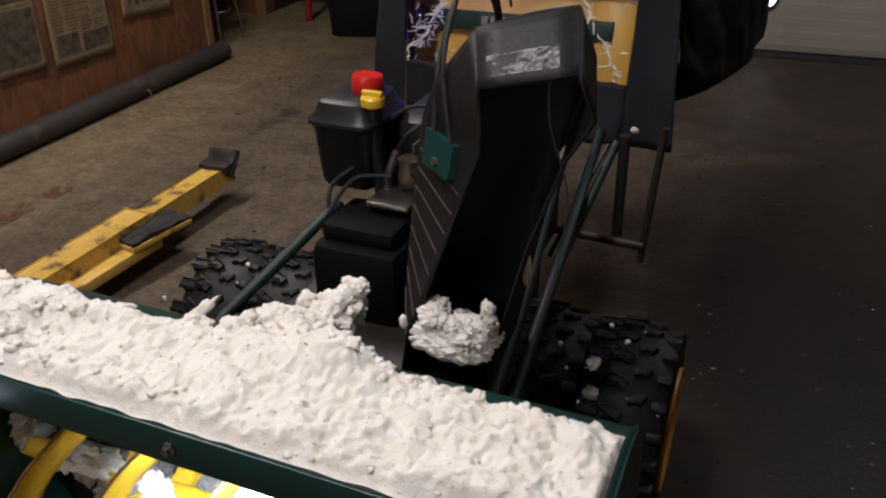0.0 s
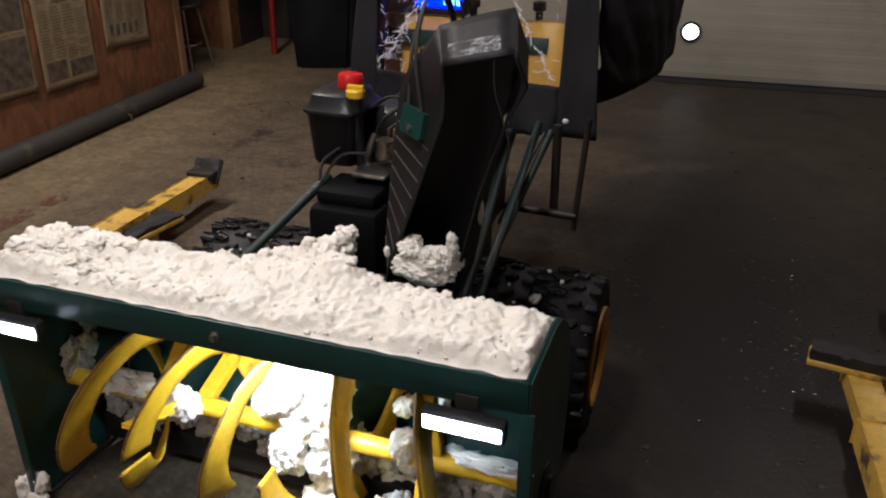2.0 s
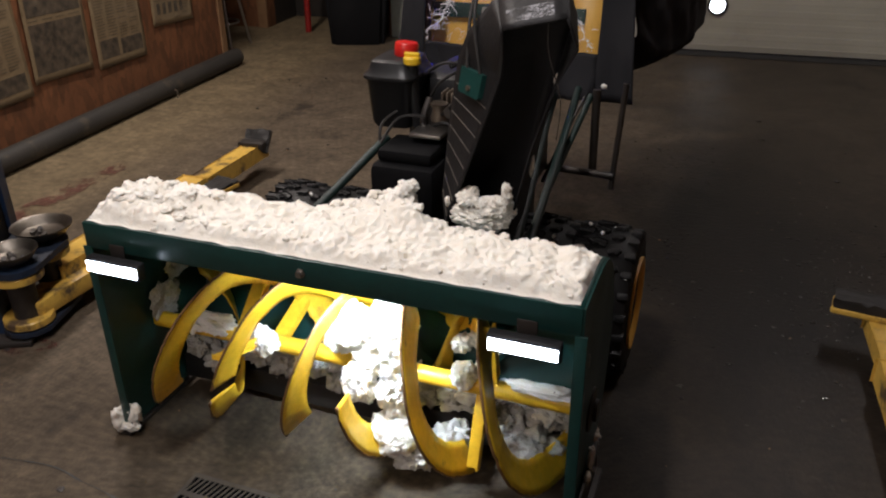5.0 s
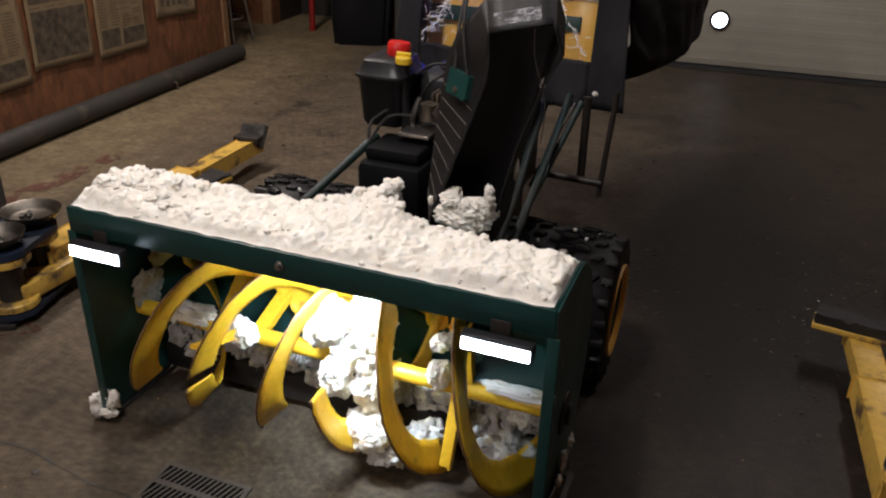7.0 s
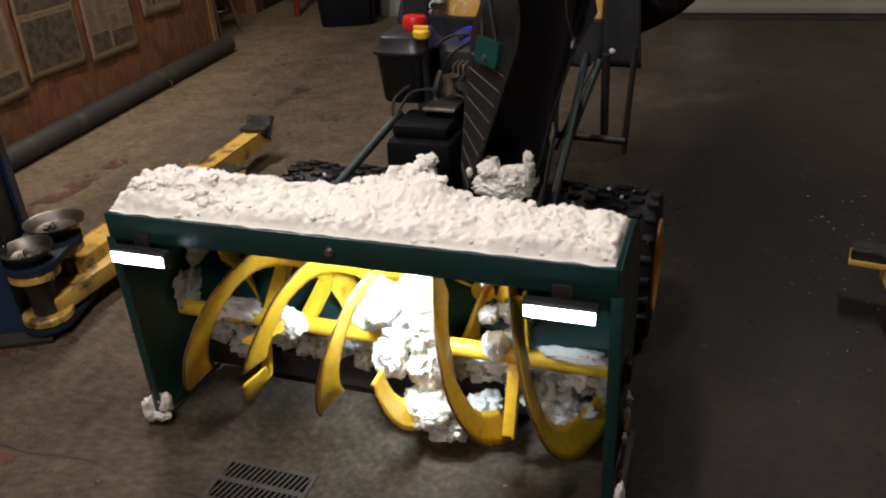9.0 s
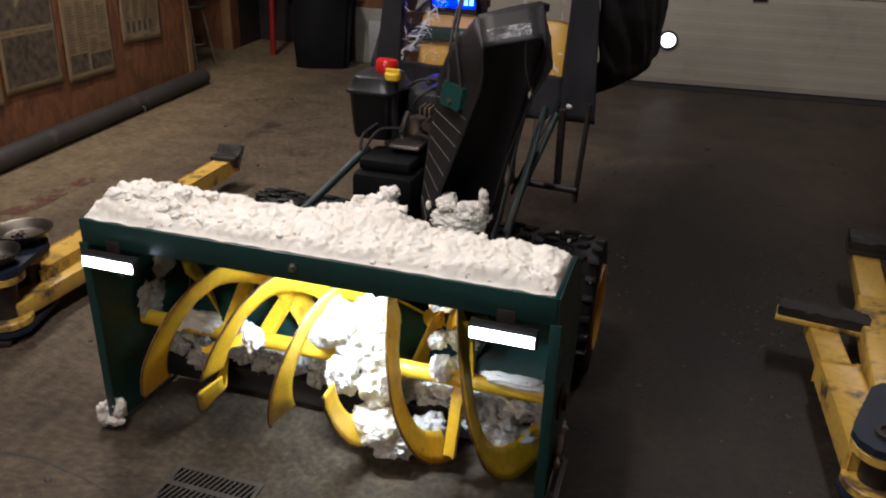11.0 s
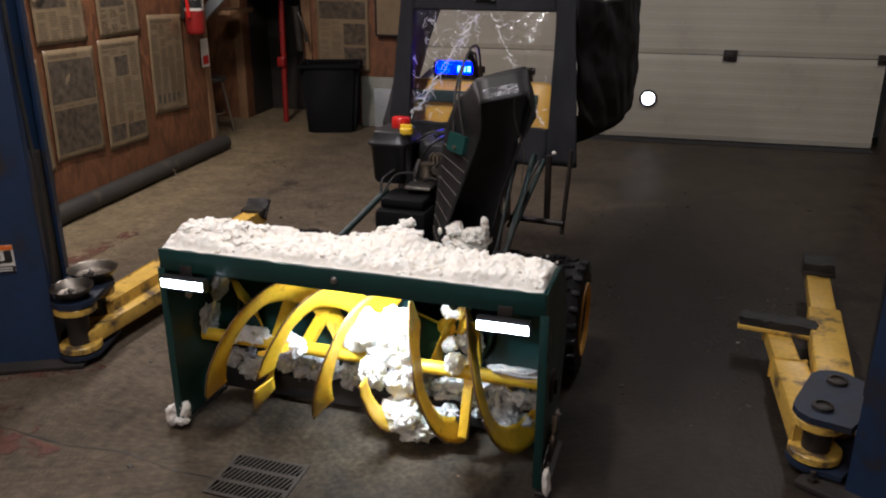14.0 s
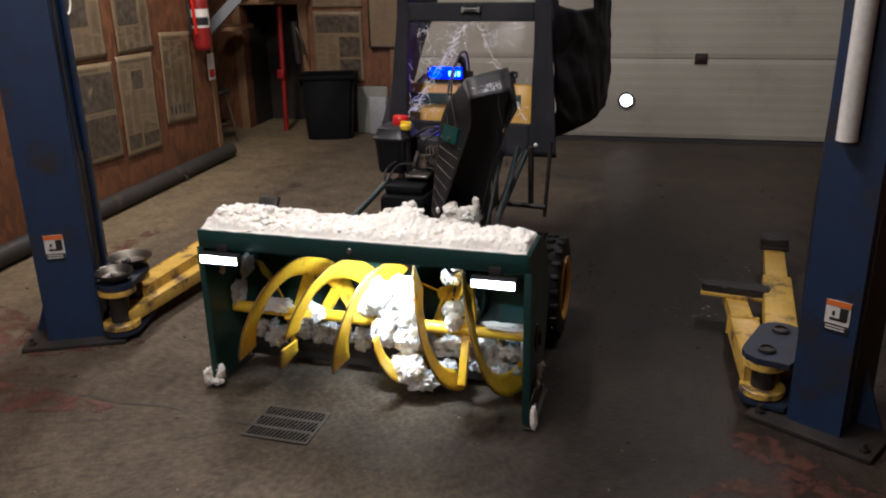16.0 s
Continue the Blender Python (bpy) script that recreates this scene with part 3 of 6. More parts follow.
# framed sheet on the back wall
fr = thing("picture_frame", "thin dark picture frame with a pale sheet on strand board", "picture frame", ROOM)
bm = bmesh.new()
for x0, z0, x1, z1 in ((-1.40, 0.75, -1.385, 1.5), (-0.99, 0.75, -0.975, 1.5), (-1.385, 0.75, -0.99, 0.765), (-1.385, 1.485, -0.99, 1.5)):
    box(bm, x0, BACK_Y - 0.055, z0, x1, BACK_Y - 0.032, z1, 0.003)
part("frame", bm, M_DARK, fr)
part("sheet", boxed(-1.385, BACK_Y - 0.045, 0.765, -0.99, BACK_Y - 0.036, 1.485), M_PAPER, fr)

# fire extinguisher on the end of the newspaper wall
EX, EY, EZ = LEFT_X + 0.085, 3.28, 0.87
ext = thing("fire_extinguisher", "red fire extinguisher with a white label hung on the wall", "fire extinguisher", ROOM)
part("body", lathe(bmesh.new(), [(0.0, 0.0), (0.05, 0.0), (0.062, 0.012), (0.064, 0.03), (0.064, 0.34), (0.056, 0.385), (0.03, 0.415), (0.022, 0.42), (0.022, 0.45), (0.0, 0.45)], 28, pose(EX, EY, EZ)), M_REDPAINT, ext)
part("label", lathe(bmesh.new(), [(0.0648, 0.16), (0.0652, 0.163), (0.0652, 0.29), (0.0648, 0.293)], 28, pose(EX, EY, EZ)), M_WHITE, ext, "white label with dark print")
bm = bmesh.new()
for k, (za, zb) in enumerate(((0.18, 0.235),)):
    for j in range(9):
        a = -75 + j * 15
        box(bm, -0.0088, -0.0668, za, 0.0088, -0.0655, zb, 0, pose(EX, EY, EZ, 0, 0, a + 30))
part("label_print", bm, M_LABEL, ext)
bm = boxed(EX - 0.02, EY - 0.02, EZ + 0.44, EX + 0.02, EY + 0.02, EZ + 0.49, 0.005)
box(bm, EX - 0.012, EY - 0.11, EZ + 0.48, EX + 0.012, EY + 0.03, EZ + 0.495, 0.004)
part("valve", bm, M_DARK, ext)
part("hose", tube(bmesh.new(), curve_pts([(EX, EY - 0.03, EZ + 0.46), (EX, EY - 0.09, EZ + 0.40), (EX, EY - 0.085, EZ + 0.25), (EX, EY - 0.075, EZ + 0.12)]), [0.012] * 25), M_RED, ext, "red hose with a nozzle")
part("bracket", boxed(LEFT_X + 0.002, EY - 0.03, EZ + 0.1, LEFT_X + 0.022, EY + 0.03, EZ + 0.4, 0.003), M_DARK, ext)
bm = boxed(LEFT_X + 0.014, 3.44, 0.62, LEFT_X + 0.018, 3.54, 0.82)
tag = solo("inspection_tag", bm, M_WHITE, "white inspection tag with red print below the extinguisher", "tag", ROOM)
bm = boxed(LEFT_X + 0.0185, 3.45, 0.64, LEFT_X + 0.0195, 3.53, 0.70)
part("print", bm, M_RED, tag)

# wall cable near the top
bm = tube(bmesh.new(), curve_pts([(LEFT_X + 0.02, 1.70, 1.6), (LEFT_X + 0.03, 1.78, 1.25), (LEFT_X + 0.03, 1.88, 1.21), (LEFT_X + 0.03, 1.92, 1.32), (LEFT_X + 0.02, 1.88, 1.6)]), 0.006, 8)
solo("cable", bm, M_WHITE, "white cable loop hanging on the newspaper wall", "cable", ROOM)

# stair stringer, stool, red bar and storage in the alcove
bm = prism(bmesh.new(), [(-2.95, 0.72), (-2.86, 0.69), (-1.85, 1.57), (-1.85, 1.68)], 0.04, ROOM @ pose(0, 4.12, 0, 90, 0, 0))
solo("stair_stringer", bm, M_GREYWOOD, "sloping grey painted stair stringer board", "stair", smooth=False)
bm = bmesh.new()
for k in range(4):
    x = -2.7 + k * 0.26
    box(bm, x, 4.14, 0.93 + k * 0.225, x + 0.27, 4.55, 0.965 + k * 0.225, 0.004)
solo("stair_steps", bm, M_WOOD, "dim wooden steps rising behind the stringer", "stair", ROOM)
st = thing("stool", "dark metal stool standing in the dim alcove", "stool", ROOM @ pose(-2.62, 4.0, 0))
# seat colour set dark in place of the shade in the alcove
part("seat", lathe(bmesh.new(), [(0.0, 0.43), (0.15, 0.43), (0.16, 0.445), (0.155, 0.46), (0.0, 0.46)], 24), M_DARK, st, "seat darkened to stand for alcove shade")
for sx, sy in ((1, 1), (1, -1), (-1, 1), (-1, -1)):
    part("leg", tube(bmesh.new(), [(sx * 0.09, sy * 0.09, 0.43), (sx * 0.14, sy * 0.14, 0)], 0.011, 8), M_STEEL, st)
part("ring", tube(bmesh.new(), [(0.125 * math.cos(a * math.pi / 12), 0.125 * math.sin(a * math.pi / 12), 0.18) for a in range(25)], 0.007, 6), M_STEEL, st)
bm = tube(bmesh.new(), [(-2.23, 4.62, 0.0), (-2.225, 4.66, 1.1)], 0.024, 10)
box(bm, -2.262, 4.58, 0.48, -2.20, 4.65, 0.56, 0.006)
solo("red_bar", bm, M_REDPAINT, "red painted steel bar leaning in the dark recess", "bar", ROOM)
bm = tube(bmesh.new(), [(-2.05, 4.60, 0.62), (-2.06, 4.57, 0.98)], 0.03, 10)
tube(bm, curve_pts([(-2.06, 4.57, 0.96), (-2.0, 4.55, 0.85), (-1.97, 4.56, 0.7)]), 0.012, 8)
solo("hand_tool", bm, M_DARK, "dark hand tool hanging on the recess frame", "tool", ROOM)

# bin and sheets by the back wall
bn = thing("waste_bin", "large square black waste bin by the back wall", "bin", ROOM @ pose(-1.72, 4.44, 0, 0, 0, 16))
bm = bmesh.new()
lo = [bm.verts.new((sx * 0.195, sy * 0.16, 0.0)) for sx, sy in ((-1, -1), (1, -1), (1, 1), (-1, 1))]
hi = [bm.verts.new((sx * 0.235, sy * 0.19, 0.54)) for sx, sy in ((-1, -1), (1, -1), (1, 1), (-1, 1))]
bm.faces.new(lo[::-1])
for k in range(4):
    bm.faces.new((lo[k], lo[(k + 1) % 4], hi[(k + 1) % 4], hi[k]))
bmesh.ops.bevel(bm, geom=[e for e in bm.edges if abs(e.verts[0].co.z - e.verts[1].co.z) > 0.3], offset=0.035, segments=3, affect="EDGES")
thicken(part("body", bm, M_BIN, bn), 0.006)
bm = bmesh.new()
for x0, y0, x1, y1 in ((-0.245, -0.2, 0.245, -0.178), (-0.245, 0.178, 0.245, 0.2), (-0.245, -0.178, -0.223, 0.178), (0.223, -0.178, 0.245, 0.178)):
    box(bm, x0, y0, 0.522, x1, y1, 0.552, 0.005)
part("rim", bm, M_BIN, bn)
bm = boxed(-1.52, 4.60, 0.003, -1.24, 4.625, 0.42, 0.004, pose(0, 0, 0, 0, 0, 0))
solo("leaning_board", bm, M_PALE, "pale grey board leaning on the back wall", "board", ROOM)
bm = boxed(-1.40, 4.575, 0.003, -1.25, 4.595, 0.33, 0.004)
solo("leaning_board", bm, M_GREYWOOD, "small white board leaning against a grey one", "board", ROOM)

# ---------------------------------------------------------------- floor details
for pts, w in (([(-2.2, -0.13), (-1.4, -0.15), (-0.87, -0.185), (-0.67, -0.17), (-0.45, -0.2), (-0.31, -0.2)], 0.004), ([(-0.9, -2.6), (-0.5, -1.3), (-0.24, -0.58), (-0.12, -0.29)], 0.003), ([(1.0, -0.4), (1.7, -0.28), (2.4, -0.26)], 0.005), ([(0.0, -0.29), (0.6, -0.6), (1.0, -0.4)], 0.003)):
    bm = bmesh.new()
    run = curve_pts([(x, y, 0.0012) for x, y in pts], 12)
    prev = None
    for i, p in enumerate(run):
        k = w * (0.15 + 1.1 * abs(noise.noise(p * 26)))
        q = p + Vector((0, 0.012 * noise.noise(p * 9), 0))
        cur = (bm.verts.new(q + Vector((-k * 0.3, -k, 0))), bm.verts.new(q + Vector((k * 0.3, k, 0))))
        if prev:
            bm.faces.new((prev[0], cur[0], cur[1], prev[1]))
        prev = cur
    solo("floor_crack", bm, M_LABEL, "dark crack running across the concrete floor", "structure", kind="structure")


def patch(name, pts, material, label, z=0.0015):
    """A flat irregular patch from a rough outline."""
    bm = bmesh.new()
    run = curve_pts([(x, y, z) for x, y in [*pts, pts[0]]], 6)[:-1]
    bm.faces.new([bm.verts.new(p + Vector((0.02 * noise.noise(p * 11), 0.02 * noise.noise(p * 13 + Vector((5, 0, 0))), 0))) for p in run])
    bmesh.ops.triangulate(bm, faces=bm.faces)
    return solo(name, bm, material, label, "structure", kind="structure", smooth=False)


patch("floor_paint", [(-1.98, 0.85), (-1.88, 0.86), (-1.86, 1.52), (-1.95, 1.53)], M_RAGRED, "worn red painted stripe on the floor", 0.004)
patch("floor_paint", [(-2.1, -0.1), (-1.5, 0.0), (-1.1, 0.2), (-1.06, 0.27), (-1.3, 0.22), (-1.55, 0.1), (-1.7, 0.35), (-2.05, 0.4)], M_RAGRED, "worn red paint round the lift base", 0.003)
patch("floor_paint", [(-1.55, -0.4), (-1.0, -0.3), (-0.8, -0.22), (-1.3, -0.17), (-1.7, -0.2)], M_RAGRED, "faded red paint on the concrete", 0.003)
patch("floor_paint", [(1.2, 0.16), (1.38, 0.12), (1.6, -0.08), (1.9, -0.1), (1.85, -0.25), (1.5, -0.2), (1.25, 0.02)], M_RAGRED, "worn red paint round the lift base", 0.003)
patch("floor_paint", [(-2.2, -0.75), (-1.6, -0.6), (-1.1, -0.32), (-1.0, -0.1), (-1.5, -0.02), (-2.2, -0.1)], M_RAGFAINT, "faint red paint rubbed into the concrete", 0.002)
patch("floor_paint", [(1.0, -0.35), (1.35, -0.05), (1.9, -0.15), (2.1, -0.5), (1.5, -0.6)], M_RAGFAINT, "faint red paint rubbed into the concrete", 0.002)
rnd = random.Random(4)
bm = bmesh.new()
for k in range(150):
    x, y = rnd.uniform(-2.0, 2.2), rnd.uniform(-1.2, 3.4)
    s = rnd.uniform(0.003, 0.012)
    r = bmesh.ops.create_icosphere(bm, subdivisions=1, radius=s)
    for v in r["verts"]:
        v.co = Vector((x + v.co.x * rnd.uniform(0.6, 1.5), y + v.co.y, max(0.0, v.co.z * 0.35 + 0.002)))
solo("floor_grit", bm, M_DARK, "scattered dark crumbs of dirt on the floor", "dirt", kind="stuff")
bm = bmesh.new()
for k in range(110):
    x, y = rnd.uniform(-2.0, 2.0), rnd.uniform(-1.4, 2.6)
    s = rnd.uniform(0.0015, 0.005)
    r = bmesh.ops.create_icosphere(bm, subdivisions=1, radius=s)
    for v in r["verts"]:
        v.co = Vector((x + v.co.x * rnd.uniform(0.6, 1.6), y + v.co.y, max(0.0, v.co.z * 0.4 + 0.001)))
solo("floor_crumbs", bm, M_WOOD, "pale crumbs and chips scattered on the floor", "dirt", kind="stuff")

drop = bpy.data.materials.new("water")
drop.use_nodes = True
pb = drop.node_tree.nodes["Principled BSDF"]
pb.inputs["Base Color"].default_value = (0.02, 0.02, 0.02, 1)
pb.inputs["Roughness"].default_value = 0.03
pb.inputs["Specular IOR Level"].default_value = 1.0
rnd = random.Random(8)
bm = bmesh.new()
for cx, cy, sx, sy, n in ((1.25, 1.55, 0.12, 0.3, 190), (1.18, 1.25, 0.08, 0.12, 60), (0.62, 1.5, 0.06, 0.25, 60), (0.5, 2.5, 0.1, 0.25, 40), (1.0, 0.9, 0.3, 0.35, 50)):
    for k in range(n):
        x, y, q = rnd.gauss(cx, sx), rnd.gauss(cy, sy), rnd.uniform(0.0014, 0.0052)
        r = bmesh.ops.create_icosphere(bm, subdivisions=2, radius=q)
        a, b = rnd.uniform(0.7, 2.2), rnd.uniform(0.6, 1.2)
        for v in r["verts"]:
            v.co = Vector((x + v.co.x * a, y + v.co.y * b, max(0.0, v.co.z * 0.4 + 0.0006)))
solo("water_drops", bm, drop, "glinting drops of meltwater on the dark floor", "water", kind="stuff")

# floor drain
GX0, GX1, GY0, GY1 = -0.31, -0.075, -0.27, -0.07
dr = thing("floor_drain", "rectangular cast iron drain grate with slots", "drain", kind="structure")
part("pit", boxed(GX0, GY0, 0.0012, GX1, GY1, 0.003), M_VOID, dr)
bm = bmesh.new()
for x0, y0, x1, y1 in ((GX0, GY0, GX1, GY0 + 0.012), (GX0, GY1 - 0.012, GX1, GY1), (GX0, GY0 + 0.012, GX0 + 0.01, GY1 - 0.012), (GX1 - 0.01, GY0 + 0.012, GX1, GY1 - 0.012)):
    box(bm, x0, y0, 0.0032, x1, y1, 0.006)
for k in (1, 2):
    y = GY0 + (GY1 - GY0) * k / 3
    box(bm, GX0 + 0.01, y - 0.007, 0.0032, GX1 - 0.01, y + 0.007, 0.0055)
part("frame", bm, M_IRON, dr)
nb = 15
b0 = mesh_of("bar", boxed(-0.0026, -0.027, 0.0032, 0.0026, 0.027, 0.0052, 0.0005), M_IRON)
for row in range(3):
    for k in range(nb):
        ob = new("bar", b0)
        ob.parent = dr
        ob.matrix_world = pose(GX0 + 0.012 + (GX1 - GX0 - 0.024) * (k + 0.5) / nb, GY0 + (GY1 - GY0) * (row + 0.5) / 3, 0, 0, 0, -14)

# ---------------------------------------------------------------- two-post lift


def ragged_block(m, sx, sy, h, seed, amount=0.006):
    """A worn rubber block with a torn, cracked top."""
    bm = boxed(-sx / 2, -sy / 2, 0, sx / 2, sy / 2, h)
    bmesh.ops.subdivide_edges(bm, edges=bm.edges, cuts=11, use_grid_fill=True)
    for v in bm.verts:
        q = v.co * 34 + Vector((seed * 3.1, seed, 0))
        w = v.co.z / h
        v.co += Vector((noise.noise(q), noise.noise(q + Vector((7, 0, 0))), 0.9 * noise.noise(q + Vector((0, 9, 0))) - 0.8 * max(0.0, 0.12 - abs(noise.noise(q * 0.55))) * 8 * w)) * amount * (0.35 + w)
        v.co = m @ v.co
    return bm


def lift_arm(parent, a, b, w, z0, z1, pad, pad_turn, tip=0.0, bar=False, seed=1):
    """A boxed yellow arm from a to b in plan, in two telescoped lengths, with a worn rubber pad at its end."""
    a, b = Vector((*a, 0)), Vector((*b, 0))
    d = b - a
    ang = math.degrees(math.atan2(d.y, d.x))
    L = d.length
    m = pose(a.x, a.y, 0, 0, 0, ang)
    arm = part("arm", boxed(0, -w / 2, z0, L * 0.62, w / 2, z1, 0.008, m), M_YEL_LIFT, parent)
    part("arm_extension", boxed(L * 0.55, -w / 2 + 0.012, z0 + 0.01, L, w / 2 - 0.012, z1 - 0.012, 0.006, m), M_YEL_LIFT, arm)
    pm = pose(b.x, b.y, z1 - 0.012, 0, 0, pad_turn) @ pose(0, 0, 0.0, tip, 0, 0)
    part("pad_plate", boxed(-pad[0] / 2, -pad[1] / 2, 0, pad[0] / 2, pad[1] / 2, 0.018, 0.004, pm), M_YEL_LIFT if bar else M_DARK, arm)
    part("rubber_pad", ragged_block(pm @ pose(0, 0, 0.018), pad[0] - 0.008, pad[1] - 0.008, pad[2], seed), M_RUBBER, arm, "cracked black rubber pad")
    if tip:
        part("hinge_block", boxed(-pad[0] / 2, -0.03, -0.02, pad[0] / 2, 0.03, 0.012, 0.005, pose(b.x, b.y - 0.045, z1 - 0.004, 0, 0, pad_turn)), M_DARK, arm, "dark greasy pad hinge")
    return arm


def warning_label(parent, m):
    lab = part("warning_label", boxed(-0.036, -0.0015, -0.05, 0.036, 0.0015, 0.05, 0, m), M_WHITE, parent, "white warning sticker with an orange bar and black picture")
    part("label_bar", boxed(-0.036, -0.0035, 0.033, 0.036, -0.0016, 0.05, 0, m), M_ORANGE, lab)
    bm = boxed(0.006, -0.0035, -0.012, 0.03, -0.0016, 0.03, 0, m)
    box(bm, -0.022, -0.0035, -0.014, 0.024, -0.0016, -0.006, 0, m)
    box(bm, -0.016, -0.0035, 0.002, -0.008, -0.0016, 0.016, 0, m)
    box(bm, -0.036, -0.0035, -0.05, 0.036, -0.0016, -0.026, 0, m)
    part("label_picture", bm, M_LABEL, lab)
    bm = bmesh.new()
    for k in range(2):
        box(bm, -0.03, -0.0045, -0.035 - 0.009 * k, 0.026, -0.0036, -0.031 - 0.009 * k, 0, m)
    part("label_print", bm, M_WHITE, lab)


def lift_post(side, centre, turn, pins, top):
    """A blue channel column on a base plate, with carriage and a bracket that holds the arm pins."""
    ob = thing("lift_post", "dark blue steel column of a two-post car lift with yellow arms" if side < 0 else "dark blue lift column with a white tube and yellow arms", "car lift", None, "posts of the car lift")
    m = pose(centre[0], centre[1], 0, 0, 0, turn)
    W, D, T = (0.107 if side < 0 else 0.084), 0.14, 0.012
    H = 3.1
    part("base_plate", boxed(-0.2, -0.2, 0, 0.2, 0.2, 0.02, 0.004, m), M_DARK, ob, "dark steel base plate")
    for sx, sy in ((-1, -1), (1, -1), (-1, 1), (1, 1)):
        bm = bmesh.new()
        lathe(bm, [(0.0, 0.0), (0.016, 0.0), (0.016, 0.012), (0.0, 0.012)], 6, m @ pose(sx * 0.165, sy * 0.165, 0.02))
        lathe(bm, [(0.0, 0.0), (0.008, 0.0), (0.008, 0.03), (0.0, 0.03)], 8, m @ pose(sx * 0.165, sy * 0.165, 0.02))
        part("anchor_bolt", bm, M_DARK, ob)
    s = -side
    half = [(s * W, D - 0.05), (s * W, D), (-s * W, D)]
    inner = [(-s * (W - T), D - T), (s * (W - T), D - T), (s * (W - T), D - 0.05)]
    outline = half + [(x, -y) for x, y in half[::-1]] + [(x, -y) for x, y in inner[::-1]] + inner
    bm = prism(bmesh.new(), outline, H - 0.02, m @ pose(0, 0, 0.02))
    part("column", bm, M_BLUE, ob)
    bm = prism(bmesh.new(), [(0, 0), (0.08, 0), (0.006, 0.2), (0, 0.2)], 0.01)
    for v in bm.verts:
        v.co = m @ Vector((-s * (W + v.co.x), v.co.z - 0.005, 0.02 + v.co.y))
    part("gusset", bm, M_BLUE, ob)
    bm = boxed(-0.09, -0.1, 0.06, 0.09, 0.1, 0.75, 0.006, m)
    part("carriage", bm, M_DARK, ob, "dark greasy carriage in the column")
    part("cable", tube(bmesh.new(), [m @ Vector((s * (W - 0.02), -0.06, 0.7)), m @ Vector((s * (W - 0.022), -0.055, H))], 0.008, 8), M_DARK, ob)
    part("hose", tube(bmesh.new(), curve_pts([m @ Vector((s * (W + dx), -0.1, z)) for dx, z in ((0.008, 0.3), (0.016, 0.7), (0.007, 1.1), (0.012, 1.7), (0.007, H))]), 0.007, 8), M_RUBBER, ob, "black hose along the column")
    warning_label(ob, m @ pose(-s * 0.02 if s > 0 else 0.024, -D - 0.002, 0.42))
    # pin bracket: two blue plates with yellow arm ends and pins between them
    px, py = (pins[0][0] + pins[1][0]) / 2, (pins[0][1] + pins[1][1]) / 2
    for z0, z1, mt in ((0.03, 0.045, M_BLUE_WORN), (top - 0.02, top, M_BLUE_WORN)):
        pts = []
        for (qx, qy) in pins:
            pts += [(qx + 0.078 * math.cos(a), qy + 0.078 * math.sin(a)) for a in (k * math.pi / 6 for k in range(12))]
        pts += [(m @ Vector((s * 0.1, y, 0))).to_2d()[:] for y in (-0.13, 0.13)]
        # convex outline round the pins and the column's face
        pts = sorted(set((round(x, 4), round(y, 4)) for x, y in pts))
        hull = []
        for sweep in (pts, pts[::-1]):
            h = []
            for p in sweep:
                while len(h) > 1 and (h[-1][0] - h[-2][0]) * (p[1] - h[-2][1]) - (h[-1][1] - h[-2][1]) * (p[0] - h[-2][0]) <= 0:
                    h.pop()
                h.append(p)
            hull += h[:-1]
        part("bracket_plate", prism(bmesh.new(), hull, z1 - z0, pose(0, 0, z0)), mt, ob, smooth=False)
    for qx, qy in pins:
        for za in (0.05, top - 0.05):
            part("arm_end", lathe(bmesh.new(), [(0.0, za), (0.071, za), (0.074, za + 0.003), (0.074, za + 0.022), (0.071, za + 0.025), (0.0, za + 0.025)], 24, pose(qx, qy, 0)), M_YEL_LIFT, ob)
        part("pivot", lathe(bmesh.new(), [(0.0, 0.05), (0.04, 0.05), (0.04, top - 0.03), (0.0, top - 0.03)], 20, pose(qx, qy, 0)), M_DARK, ob, "dark greasy pivot")
        part("pin", lathe(bmesh.new(), [(0.0, top), (0.03, top), (0.03, top + 0.010), (0.02, top + 0.013), (0.02, top + 0.006), (0.0, top + 0.006)], 18, pose(qx, qy, 0)), M_DARK, ob)
    return ob


L = lift_post(-1, (-1.385, 0.315), 27, [(-1.17, 0.29), (-1.21, 0.44)], 0.25)
lift_arm(L, (-1.21, 0.44), (-1.235, 1.73), 0.105, 0.075, 0.155, (0.12, 0.11, 0.014), 6, 48, False, 1)
lift_arm(L, (-1.17, 0.29), (-1.14, 1.20), 0.10, 0.06, 0.12, (0.11, 0.25, 0.014), -8, 0, True, 2)
Rp = lift_post(1, (1.548, 0.33), -29, [(1.335, 0.36), (1.395, 0.53)], 0.205)
lift_arm(Rp, (1.41, 0.54), (1.475, 1.66), 0.115, 0.075, 0.155, (0.13, 0.14, 0.035), -4, 0, False, 3)
lift_arm(Rp, (1.325, 0.38), (1.275, 1.07), 0.105, 0.06, 0.12, (0.085, 0.27, 0.032), 82, 0, True, 4)
part("tube", tube(bmesh.new(), [(1.452, 0.19, 0.96), (1.452, 0.19, 3.1)], 0.029, 16), M_WHITE, Rp, "white plastic tube on the column")


